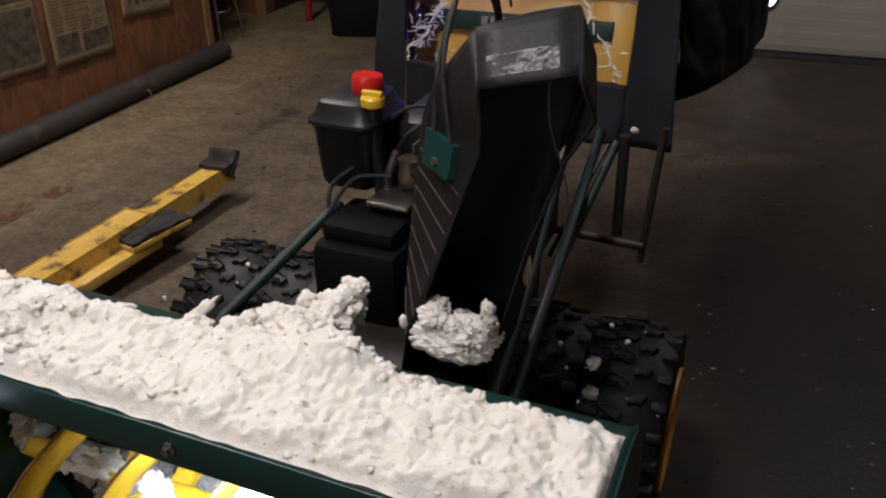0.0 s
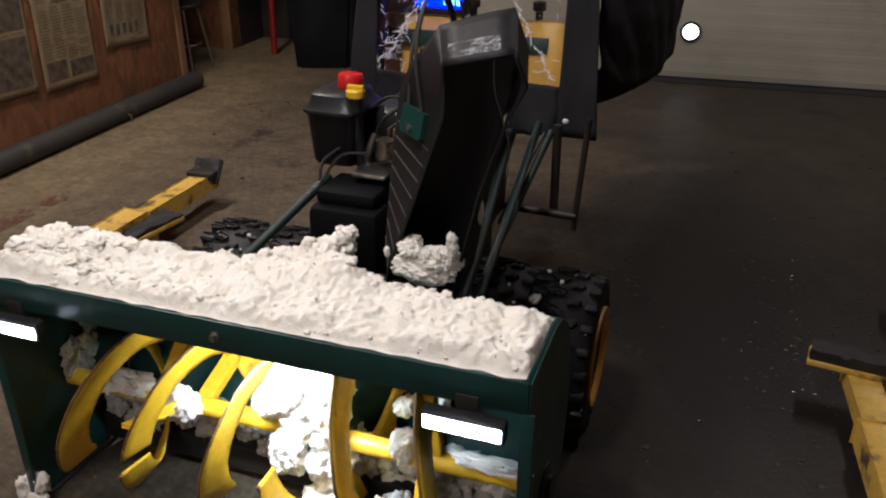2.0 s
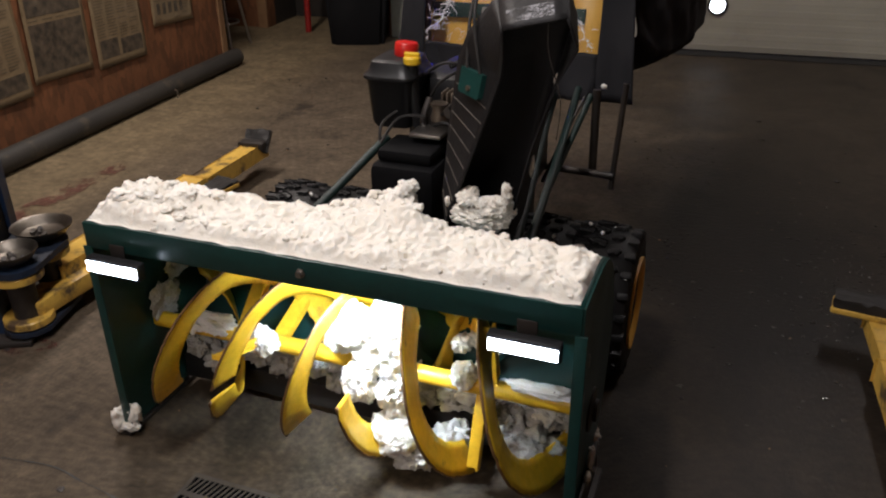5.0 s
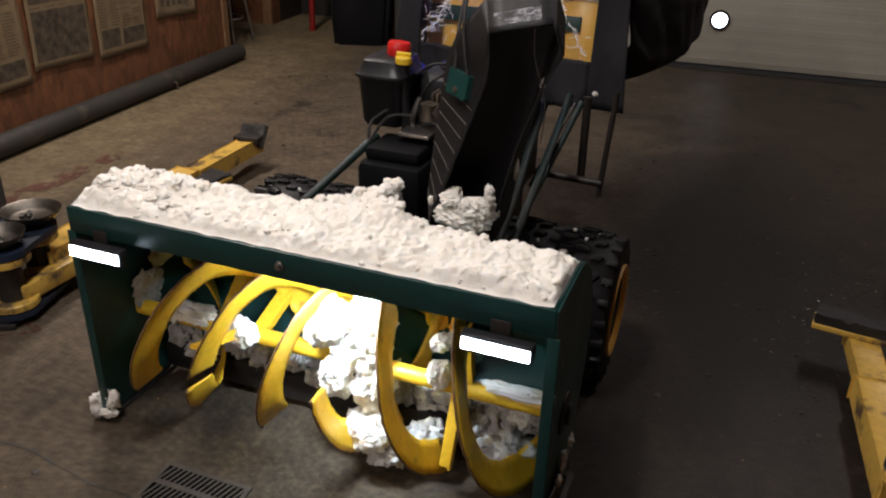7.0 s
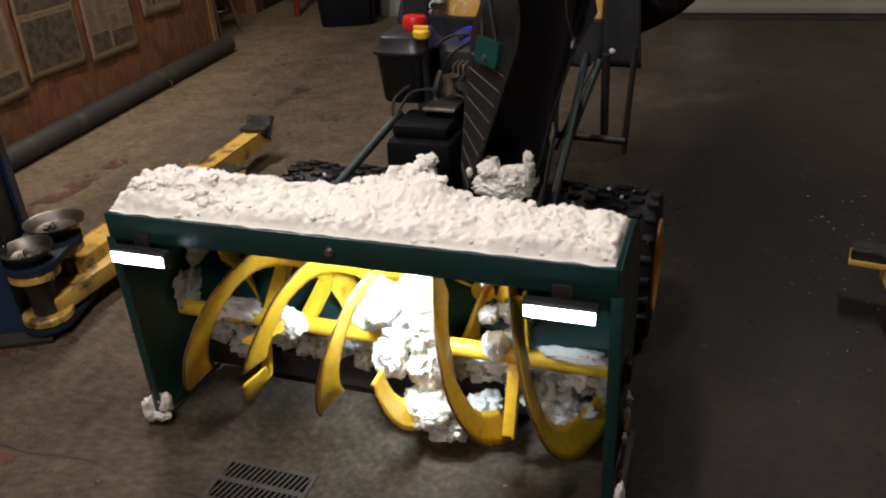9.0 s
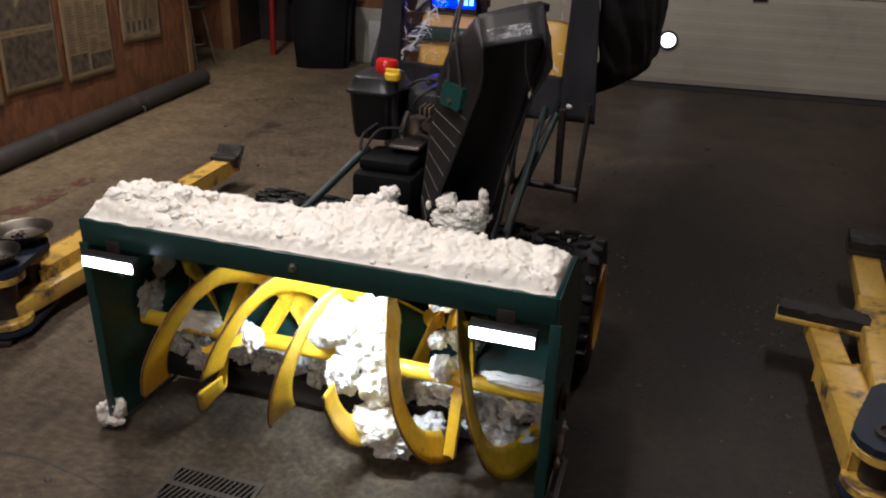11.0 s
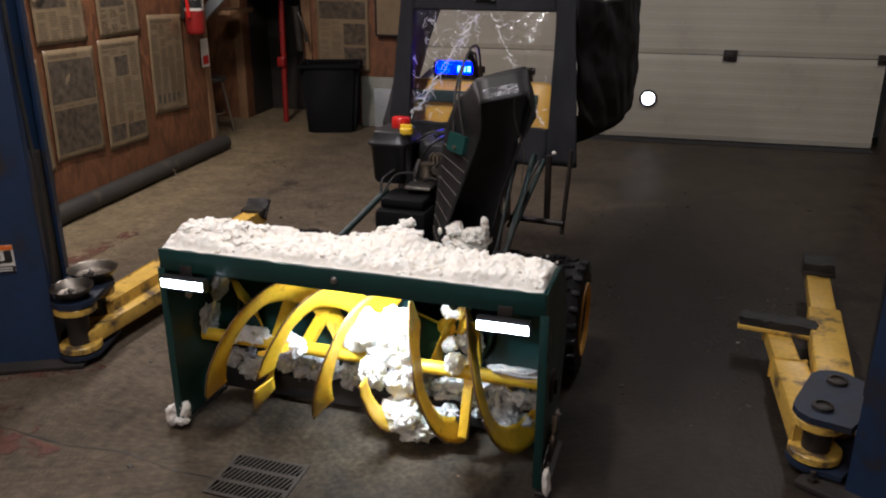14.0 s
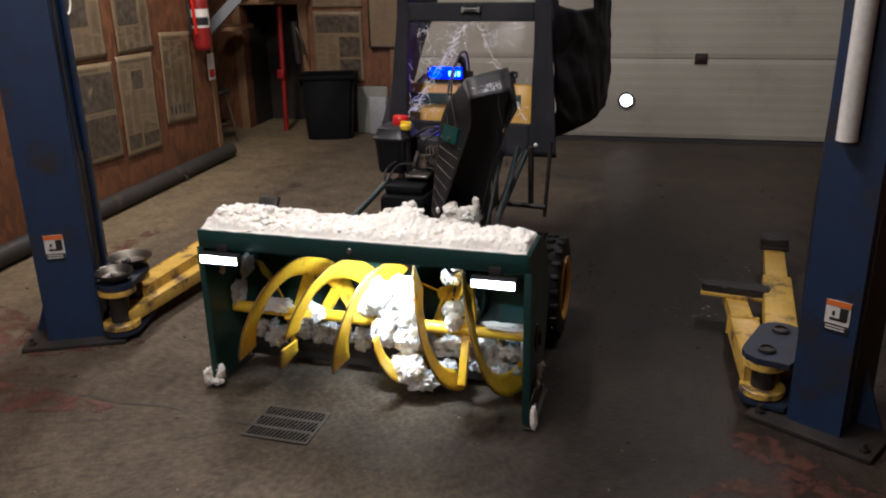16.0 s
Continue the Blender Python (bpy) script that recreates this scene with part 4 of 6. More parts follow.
def pan(x, y, z, r, tilt):
    ob = thing("steel_pan", "round shallow steel pan of loose bolts on the lift arm", "pan", pose(x, y, z, tilt, 0, 0), "pans on the lift arm")
    part("dish", lathe(bmesh.new(), [(0.0, 0.004), (r * 0.66, 0.004), (r * 0.74, 0.008), (r * 0.93, 0.03), (r, 0.032), (r, 0.029), (r * 0.76, 0.003), (r * 0.68, 0.0), (0.0, 0.0)], 32), M_CHROME, ob)
    bm = bmesh.new()
    rn = random.Random(int(r * 1000))
    for k in range(9):
        a, q = rn.uniform(0, 6.28), rn.uniform(0, r * 0.5)
        lathe(bm, [(0.0, 0.0), (0.008, 0.0), (0.008, 0.008), (0.0, 0.008)], 6, pose(q * math.cos(a), q * math.sin(a), 0.008, rn.uniform(0, 90), 0, rn.uniform(0, 90)))
    part("bolts", bm, M_DARK, ob)
    return ob


pan(-1.17, 0.29, 0.264, 0.075, 2)
pan(-1.215, 0.455, 0.266, 0.092, -1)
# ---------------------------------------------------------------- snow blower
sb = thing("snow_blower", "green and yellow walk-behind snow blower with a snow-covered auger housing", "snow blower")
X0, X1 = -0.557, 0.585
SHAFT_Y, SHAFT_Z = 0.17, 0.256
ARC_Y, ARC_Z, ARC_R, ARC_D = 0.17, 0.325, 0.28, 0.225
IMP = (0.22, 0.31)


def shell_profile(n=26):
    pts = [(ARC_Y + ARC_D * math.sin(math.pi * k / n), ARC_Z + ARC_R * math.cos(math.pi * k / n)) for k in range(n + 1)]
    return [(0.0, 0.605), (0.06, 0.605), (0.12, 0.605), *pts[:22]]


prof = shell_profile()
nx = 70
bm = bmesh.new()
g = [[bm.verts.new((X0 + (X1 - X0) * i / nx, y, z)) for y, z in prof] for i in range(nx + 1)]
for i in range(nx):
    for j in range(len(prof) - 1):
        c = (g[i][j].co + g[i + 1][j + 1].co) / 2
        if c.y > 0.3 and (c.x - IMP[0]) ** 2 + (c.z - IMP[1]) ** 2 < 0.135 ** 2:
            continue
        bm.faces.new((g[i][j], g[i + 1][j], g[i + 1][j + 1], g[i][j + 1]))
thicken(part("housing_shell", bm, M_GREEN, sb, "dark green curved auger housing"), 0.004, 1.0)
bm = boxed(X0, -0.003, 0.549, X1, 0.003, 0.609, 0.0015)
box(bm, X0 + 0.005, -0.001, 0.545, X1 - 0.005, 0.02, 0.549)
part("front_lip", bm, M_GREEN, sb)
bm = lathe(bmesh.new(), [(0.0, 0.0), (0.011, 0.0), (0.011, 0.004), (0.007, 0.006), (0.007, 0.012), (0.0, 0.012)], 6, pose(0.0, -0.003, 0.578, 90, 0, 0))
part("bolt", bm, M_STEEL, sb, "steel bolt in the front lip")
for side, x in ((-1, X0), (1, X1)):
    out = [(0.0, 0.607), *[(y, z + 0.002) for y, z in prof[2:]], (0.24, 0.02), (0.03, 0.02), (0.0, 0.02)]
    m = Matrix(((0, 0, 1, x - 0.004 if side < 0 else x), (1, 0, 0, 0), (0, 1, 0, 0), (0, 0, 0, 1)))
    part("side_plate", prism(bmesh.new(), out, 0.004, m), M_GREEN, sb, smooth=False)
    part("side_flange", boxed(x - 0.012, -0.004, 0.02, x + 0.012, 0.002, 0.548, 0.0015), M_GREEN, sb)
    xs = x + side * 0.012
    bm = boxed(xs - 0.004, 0.0, 0.012, xs + 0.004, 0.26, 0.10, 0.003)
    box(bm, xs - 0.018, -0.01, 0.001, xs + 0.018, 0.27, 0.012, 0.003)
    shoe = part("skid_shoe", bm, M_DARK, sb)
    for y in (0.06, 0.2):
        part("bolt", lathe(bmesh.new(), [(0.0, 0.0), (0.01, 0.0), (0.01, 0.007), (0.0, 0.007)], 6, pose(xs + side * 0.004, y, 0.06, 0, side * 90, 0)), M_STEEL, shoe)
    # shaft bearing and scratches of bare metal
    part("bearing", lathe(bmesh.new(), [(0.0, 0.0), (0.05, 0.0), (0.05, 0.004), (0.025, 0.008), (0.025, 0.016), (0.0, 0.016)], 20, pose(x + side * 0.004, SHAFT_Y, SHAFT_Z, 0, side * 90, 0)), M_DARK, sb)
for y, z0, z1 in ((0.012, 0.36, 0.41), (0.05, 0.29, 0.38), (0.09, 0.42, 0.45)):
    part("scratch", boxed(X1 + 0.004, y, z0, X1 + 0.0052, y + 0.004, z1), M_STEEL, sb, "bare scratch in the green paint")
part("scraper", boxed(X0 + 0.006, 0.235, 0.028, X1 - 0.006, 0.28, 0.1, 0.003), M_DARK, sb)

# augers: spiral ribbons, wound opposite ways on the two sides
AUG_R = 0.211


def ribbon(x0, slope, t0, t1, wide, side, inset=0.0, seed=0.0):
    """A flat spiral ribbon; angle 0 is the bottom, growing over the front to the top."""
    n = int((t1 - t0) * 22)

    def f(u, v):
        t = t0 + (t1 - t0) * u
        nick = 0.010 * max(0.0, noise.noise(Vector((t * 9, seed, 1))) - 0.28) + 0.0025 * noise.noise(Vector((t * 30, seed, 4)))
        ends = 0.006 * max(0.0, 1 - min(u, 1 - u) * (t1 - t0) / 0.22) ** 2
        r = AUG_R - nick - ends - inset - (wide - 1.6 * ends) * v
        bend = 0.003 * noise.noise(Vector((t * 2.2, seed, 8)))
        lean = max(-0.032, min(0.05, 0.07 - 0.033 * t)) if side < 0 else max(-0.04, min(0.03, -0.045 + 0.024 * t))
        return Vector((x0 + slope * t + lean * v * wide / 0.07 + bend, SHAFT_Y - r * math.sin(t), SHAFT_Z - r * math.cos(t)))
    return sheet(n, 4, f)


def paddle(x, ang, parent, half=0.016):
    """A flat arm that holds a ribbon to the shaft."""
    m = pose(x, SHAFT_Y, SHAFT_Z, 0, 0, 0) @ Matrix.Rotation(-ang, 4, "X")
    bm = boxed(-half, -0.004, -AUG_R + 0.02, half, 0.004, -0.018, 0.002, m)
    box(bm, half - 0.005, -0.022, -AUG_R + 0.02, half, -0.003, -0.03, 0.001, m)
    part("spoke", bm, M_YELLOW, parent)


for side in (-1, 1):
    ag = part("auger", tube(bmesh.new(), [(X0 + 0.004 if side < 0 else 0.15, SHAFT_Y, SHAFT_Z), (0.05 if side < 0 else X1 - 0.004, SHAFT_Y, SHAFT_Z)], 0.021, 16), M_YELLOW, sb, "yellow painted auger with spiral ribbons")
    if side < 0:
        runs = [(-0.533, 0.0826, 0.72, 5.3), (-0.363, 0.077, -2.25, 1.30), (-0.363, 0.077, 1.52, 5.1), (-0.150, 0.06, 0.72, 3.9)]
        arms = [(-0.20, 4.4), (-0.30, 4.0), (-0.235, 1.9)]
    else:
        runs = [(0.536, -0.066, -0.70, 4.5), (0.360, -0.065, 0.22, 4.3), (0.160, -0.05, -2.2, 1.68)]
        arms = [(0.345, 0.42), (0.275, -1.1), (0.44, -0.9), (0.36, 2.9)]
    for k, (x, h, a, b) in enumerate(runs):
        wide = 0.072
        blade = thicken(part("ribbon", ribbon(x, h, a, b, wide, side, 0, k + side * 7.3), M_YELLOW, ag), 0.005, 0)
        thicken(part("worn_edge", ribbon(x, h, a, b, 0.0022, side, -0.0006, k + side * 7.3), M_EDGE, blade, "bare rusty edge"), 0.0056, 0)
    for x, a in arms:
        paddle(x, a, ag)
bm = bmesh.new()
clump(bm, (0.10, SHAFT_Y, SHAFT_Z), (0.05, 0.06, 0.06), 3, 3, 0.05)
part("gearbox", bm, M_GREEN, sb)

# impeller in its drum behind the housing
part("impeller_drum", lathe(bmesh.new(), [(0.137, -0.02), (0.15, -0.02), (0.15, 0.17), (0.0, 0.17), (0.0, 0.165), (0.137, 0.165), (0.137, -0.02)], 36, pose(IMP[0], 0.36, IMP[1], -90, 0, 0)), M_GREEN, sb)
im = part("impeller", lathe(bmesh.new(), [(0.0, 0.0), (0.03, 0.0), (0.03, 0.12), (0.0, 0.12)], 16, pose(IMP[0], 0.335, IMP[1], -90, 0, 0)), M_YELLOW, sb, "yellow impeller")
for k in range(4):
    part("blade", boxed(0.02, -0.003, 0.0, 0.128, 0.003, 0.11, 0.001, pose(IMP[0], 0.335, IMP[1], -90, 0, 0) @ pose(0, 0, 0, 0, 0, 20 + 90 * k)), M_YELLOW, im)
bm = tube(bmesh.new(), curve_pts([(0.24, 0.03, 0.545), (0.25, 0.08, 0.52), (0.27, 0.15, 0.50), (0.28, 0.22, 0.44), (0.26, 0.30, 0.40)]), 0.007, 8)
tube(bm, curve_pts([(0.30, 0.05, 0.54), (0.31, 0.1, 0.49), (0.29, 0.2, 0.45), (0.31, 0.3, 0.43)]), 0.005, 8)
part("wire", bm, M_RUBBER, sb, "black wiring behind the augers")

part("chute_base", boxed(-0.06, 0.38, 0.36, 0.33, 0.56, 0.46, 0.03), M_DARK, sb, "dark chute base housing")

# LED bars under the lip
for x0 in (X0 + 0.016, 0.412):
    x1 = x0 + 0.138
    lb = part("led_bar", boxed(x0 - 0.004, -0.03, 0.494, x1 + 0.004, -0.004, 0.536, 0.005), M_PLASTIC, sb, "black LED work light bar")
    for k in range(6):
        a = x0 + (x1 - x0) * k / 6
        part("led_lens", boxed(a + 0.001, -0.0335, 0.503, a + (x1 - x0) / 6 - 0.001, -0.0305, 0.528, 0.001), M_LED, lb, "glaring white LED lens")
    part("mount", boxed(x0 + 0.05, -0.006, 0.53, x0 + 0.09, -0.0035, 0.565, 0.001), M_DARK, lb)
part("led_bar", boxed(-0.02, 0.012, 0.538, 0.14, 0.045, 0.546, 0.002), M_PLASTIC, sb, "black light bar under the lip")

# chassis and engine
part("chassis", boxed(-0.19, 0.5, 0.14, 0.24, 1.02, 0.44, 0.02), M_DARK, sb)
part("axle", tube(bmesh.new(), [(-0.52, 0.735, 0.213), (0.55, 0.735, 0.213)], 0.02, 12), M_STEEL, sb)
bm = boxed(-0.10, 0.535, 0.40, 0.085, 0.70, 0.61, 0.022)
box(bm, -0.085, 0.56, 0.61, 0.07, 0.70, 0.645, 0.012)
part("belt_cover", bm, M_BIN, sb, "black plastic belt cover")
part("metal_plate", boxed(-0.02, 0.63, 0.66, 0.07, 0.72, 0.672, 0.003), M_STEEL, sb)
part("engine_block", boxed(-0.05, 0.78, 0.44, 0.26, 1.08, 0.70, 0.02), M_DARK, sb)
bm = boxed(-0.06, 0.80, 0.66, 0.26, 1.10, 0.785, 0.04)
part("engine_shroud", bm, M_PLASTIC, sb, "black engine shroud")
eng = part("carburettor", lathe(bmesh.new(), [(0.0, 0.0), (0.024, 0.0), (0.026, 0.01), (0.02, 0.03), (0.026, 0.05), (0.0, 0.055)], 16, pose(0.03, 0.735, 0.68)), M_COPPER, sb, "dull metal carburettor")
for k in range(7):
    part("fin", boxed(0.03 + 0.014 * k, 0.745, 0.66, 0.036 + 0.014 * k, 0.80, 0.755, 0.001), M_COPPER, eng)
part("elbow", tube(bmesh.new(), curve_pts([(0.0, 0.74, 0.74), (-0.01, 0.71, 0.68), (0.02, 0.70, 0.64), (0.05, 0.72, 0.66)]), 0.010, 8), M_DARK, eng)
part("knob", lathe(bmesh.new(), [(0.0, 0.0), (0.018, 0.0), (0.018, 0.03), (0.0, 0.03)], 12, pose(0.075, 0.72, 0.72, 90, 0, 0)), M_DARK, eng)
for a, b, c in (((-0.09, 0.6, 0.645), (-0.06, 0.66, 0.70), (0.0, 0.7, 0.7)), ((-0.10, 0.62, 0.62), (-0.11, 0.66, 0.68), (-0.06, 0.72, 0.72)), ((0.02, 0.7, 0.76), (0.06, 0.68, 0.81), (0.1, 0.74, 0.83)), ((0.04, 0.72, 0.7), (0.10, 0.68, 0.76), (0.12, 0.74, 0.80)), ((-0.02, 0.76, 0.80), (0.05, 0.74, 0.84), (0.14, 0.78, 0.82)), ((0.0, 0.72, 0.66), (0.06, 0.69, 0.69), (0.10, 0.70, 0.66))):
    part("hose", tube(bmesh.new(), curve_pts([a, b, c]), 0.0045, 6), M_RUBBER, sb)
# fuel tank: tapered box with a rolled shoulder
bm = bmesh.new()
levels = ((0.0, 0.062, 0.068), (0.012, 0.068, 0.076), (0.135, 0.078, 0.086), (0.145, 0.088, 0.095), (0.152, 0.088, 0.095), (0.165, 0.074, 0.083), (0.188, 0.066, 0.074), (0.193, 0.055, 0.064))
rings = []
for h, a, b in levels:
    ring = []
    for k in range(24):
        t = 2 * math.pi * (k + 0.5) / 24
        cx, sy = math.cos(t), math.sin(t)
        ring.append(bm.verts.new((-0.105 + 0.88 * a * math.copysign(abs(cx) ** 0.35, cx), 0.775 + b * math.copysign(abs(sy) ** 0.35, sy), 0.655 + 0.96 * h)))
    rings.append(ring)
for u, v in zip(rings, rings[1:]):
    for k in range(24):
        bm.faces.new((u[k], u[(k + 1) % 24], v[(k + 1) % 24], v[k]))
bm.faces.new(rings[0][::-1])
bm.faces.new(rings[-1])
part("fuel_tank", bm, M_PLASTIC, sb, "black plastic fuel tank")
bm = lathe(bmesh.new(), [(0.0, 0.0), (0.031, 0.0), (0.033, 0.004), (0.033, 0.032), (0.029, 0.038), (0.0, 0.038)], 24, pose(-0.088, 0.79, 0.836, -4, 4, 0))
part("fuel_cap", bm, M_RED, sb, "red fuel cap")
bm = lathe(bmesh.new(), [(0.0, 0.0), (0.02, 0.0), (0.024, 0.004), (0.024, 0.018), (0.02, 0.022), (0.0, 0.022)], 20, pose(-0.043, 0.725, 0.832))
box(bm, -0.065, 0.719, 0.852, -0.021, 0.731, 0.864, 0.003)
part("oil_cap", bm, M_YCAP, sb, "yellow oil filler cap")
part("oil_tube", tube(bmesh.new(), [(-0.035, 0.74, 0.62), (-0.043, 0.727, 0.75), (-0.043, 0.725, 0.834)], 0.016, 12), M_PLASTIC, sb)

# braces and handle frame
for run, r, label in (
    ([(-0.25, 0.30, 0.455), (-0.17, 0.48, 0.55), (-0.095, 0.66, 0.645)], 0.012, ""),
    ([(0.335, 0.34, 0.46), (0.315, 0.60, 0.53), (0.285, 0.85, 0.60), (0.255, 1.12, 0.66)], 0.015, ""),
    ([(0.365, 0.36, 0.45), (0.352, 0.65, 0.53), (0.335, 0.95, 0.61), (0.325, 1.16, 0.68)], 0.011, ""),
    ([(0.315, 0.80, 0.46), (0.345, 0.95, 0.57), (0.375, 1.10, 0.68)], 0.0102, ""),
    ([(0.28, 0.92, 0.46), (0.33, 1.0, 0.60), (0.36, 1.08, 0.68)], 0.005, ""),
):
    part("brace", tube(bmesh.new(), curve_pts(run), r, 10), M_GREEN_WORN if r > 0.01 else M_DARK, sb)
part("end_fitting", tube(bmesh.new(), [(0.325, 0.32, 0.44), (0.345, 0.37, 0.475)], 0.024, 12), M_STEEL, sb)
for run, r in (([(0.395, 1.10, 0.44), (0.392, 1.10, 0.70)], 0.013), ([(0.458, 1.09, 0.395), (0.466, 1.10, 0.55), (0.474, 1.12, 0.72)], 0.009), ([(0.22, 1.08, 0.45), (0.462, 1.09, 0.437)], 0.012), ([(-0.2, 1.10, 0.44), (-0.2, 1.10, 0.72)], 0.016), ([(-0.2, 1.1, 0.45), (0.22, 1.08, 0.45)], 0.012)):
    part("frame_tube", tube(bmesh.new(), run, r, 12), M_DARK, sb)
for x in (-0.285, 0.41):
    part("handle_tube", tube(bmesh.new(), curve_pts([(x, 1.30, 0.74), (x, 1.40, 0.80), (x, 1.55, 0.86), (x, 1.9, 0.92)]), 0.014, 10), M_GREEN, sb)


@functools.cache
def lug_meshes(s):
    """The three tread blocks that repeat round one half of a tyre."""
    out = [boxed(0.004 * s, -0.013, 0.196, 0.042 * s, 0.002, 0.2115, 0.004, pose(0, 0, 0, 0, 0, 24 * s)), boxed(0.018 * s, 0.004, 0.196, 0.034 * s, 0.020, 0.2105, 0.004, pose(0, 0, 0, 0, 0, -20 * s)), boxed(0.05 * s, -0.011, 0.17, 0.080 * s, 0.009, 0.2045, 0.005)]
    return [mesh_of("lug", bm, M_TYRE) for bm in out]


def wheel(x, outer):
    """A lugged tyre on a yellow pressed rim; outer is the side that shows."""
    hub = pose(x, 0.735, 0.213)
    o = outer
    ob = part("wheel", lathe(bmesh.new(), [(0.0, o * 0.03), (0.028, o * 0.034), (0.036, o * 0.03), (0.042, o * 0.052), (0.085, o * 0.058), (0.096, o * 0.05), (0.104, o * 0.06), (0.112, o * 0.080), (0.124, o * 0.088), (0.130, o * 0.088), (0.131, o * 0.082), (0.120, o * 0.070), (0.114, -o * 0.07), (0.0, -o * 0.07)], 40, hub, "x"), M_PANEL, sb, "yellow pressed steel rim")
    bm = lathe(bmesh.new(), [(0.122, -0.074), (0.132, -0.080), (0.165, -0.083), (0.188, -0.074), (0.199, -0.05), (0.203, 0.0), (0.199, 0.05), (0.188, 0.074), (0.165, 0.083), (0.132, 0.080), (0.122, 0.074)], 44, hub, "x")
    part("tyre", bm, M_TYRE, ob, "black knobbly tyre flecked with snow")
    for k in range(22):
        for s in (-1, 1):
            m = hub @ Matrix.Rotation(2 * math.pi * (k + (0.5 if s > 0 else 0)) / 22, 4, "X")
            for me in lug_meshes(s):
                lug = new("lug", me)
                lug.parent = ob
                lug.matrix_world = m
    part("hub_nut", lathe(bmesh.new(), [(0.0, 0.0), (0.027, 0.0), (0.027, o * 0.02), (0.016, o * 0.024), (0.014, o * 0.034), (0.0, o * 0.034)], 12, pose(x + o * 0.034, 0.735, 0.213), "x"), M_DARK, ob)


for x, s in ((0.352, 1), (0.522, 1), (-0.26, -1), (-0.43, -1)):
    wheel(x, s)

# discharge chute, turned to throw towards the front right
FL = [(0.165, 0.385, 0.47), (0.185, 0.375, 0.565), (0.25, 0.385, 0.75), (0.306, 0.385, 0.91), (0.320, 0.350, 0.965), (0.318, 0.338, 1.022)]
FR = [(0.315, 0.395, 0.47), (0.335, 0.385, 0.575), (0.378, 0.39, 0.76), (0.43, 0.388, 0.915), (0.474, 0.352, 0.99), (0.452, 0.342, 1.052)]
BL = [(0.135, 0.50, 0.47), (0.125, 0.50, 0.565), (0.145, 0.50, 0.76), (0.172, 0.49, 0.92), (0.202, 0.47, 0.985), (0.278, 0.442, 1.074)]
BR = [(0.315, 0.54, 0.47), (0.33, 0.54, 0.565), (0.365, 0.55, 0.77), (0.405, 0.55, 0.94), (0.432, 0.52, 1.03), (0.418, 0.46, 1.112)]


def loft(a, b, n=6, bow=0.0):
    """A sheet between two runs of points, bowed outwards a little."""
    pa, pb = [Vector(p) for p in a], [Vector(p) for p in b]
    out = Vector((0, 1, 0))

    def f(u, v):
        i = min(len(pa) - 2, int(u * (len(pa) - 1)))
        t = u * (len(pa) - 1) - i
        p, q = pa[i].lerp(pa[i + 1], t), pb[i].lerp(pb[i + 1], t)
        return p.lerp(q, v) + out * bow * math.sin(math.pi * v)
    return sheet(len(pa) * 4 - 4, n, f)


ch = part("chute", lathe(bmesh.new(), [(0.085, 0.44), (0.10, 0.44), (0.10, 0.475), (0.085, 0.475), (0.085, 0.44)], 36, pose(0.245, 0.45, 0)), M_CHUTE, sb, "tall black plastic discharge chute")
for nm, a, b, bow in (("chute_side", FL, BL, 0.0), ("chute_back", BL, BR, 0.035), ("chute_side", BR, FR, 0.0)):
    thicken(part(nm, loft(a, b, 8, bow), M_CHUTE, ch), 0.005, 0)
top = [FL[-1], FR[-1], BR[-1], BL[-1]]
thicken(part("deflector_top", loft([FL[-1], FR[-1]], [BL[-1], BR[-1]], 6), M_CHUTE, ch), 0.005, 0)
side_n = (Vector(FL[3]) - Vector(BL[1])).cross(Vector(BL[3]) - Vector(FL[1])).normalized()
if side_n.y > 0:
    side_n = -side_n
bm = bmesh.new()
for k in range(8):
    t = 1 + k / 8.0 * 1.75
    i, w = int(t), t - int(t)
    a = Vector(BL[i]).lerp(Vector(BL[i + 1]), min(1, w + 0.12)) + side_n * 0.003
    b = Vector(FL[i]).lerp(Vector(FL[i + 1]), w) + side_n * 0.003
    tube(bm, [a.lerp(b, 0.06), a.lerp(b, 0.5), a.lerp(b, 0.94)], 0.0014, 6)
part("ribs", bm, M_RIB, ch, "faint worn ribs on the chute side")
# pale scuffs on the deflector
sc = ragged("scuffs", (0.3, 0.3, 0.32), 0.6, 0.55, 26)
tl, tr, br, bl = [Vector(p) for p in top]
up = (tr - tl).cross(bl - tl).normalized()
up = up if up.z > 0 else -up
bm = sheet(6, 4, lambda u, v: tl.lerp(tr, 0.1 + 0.72 * u).lerp(bl.lerp(br, 0.1 + 0.72 * u), 0.12 + 0.34 * v) + up * 0.0042)
part("scuff", bm, sc, ch, "pale scuffed plastic")
bc = Vector(FL[3]).lerp(Vector(BL[3]), 0.5) + side_n * 0.008 + Vector((-0.008, 0, -0.035))
ex = (Vector(FL[3]) - Vector(BL[3])).normalized()
ez = side_n.cross(ex)
ez = ez if ez.z > 0 else -ez
BM = Matrix(((ex.x, -side_n.x, ez.x, bc.x), (ex.y, -side_n.y, ez.y, bc.y), (ex.z, -side_n.z, ez.z, bc.z), (0, 0, 0, 1)))
part("bracket", prism(bmesh.new(), [(-0.04, 0.028), (0.042, 0.028), (0.042, -0.024), (0.036, -0.03), (-0.034, -0.03), (-0.04, -0.024)], 0.012, BM @ pose(0, 0.004, 0, 90, 0, 0)), M_GREEN, ch, "green steel bracket", smooth=False)
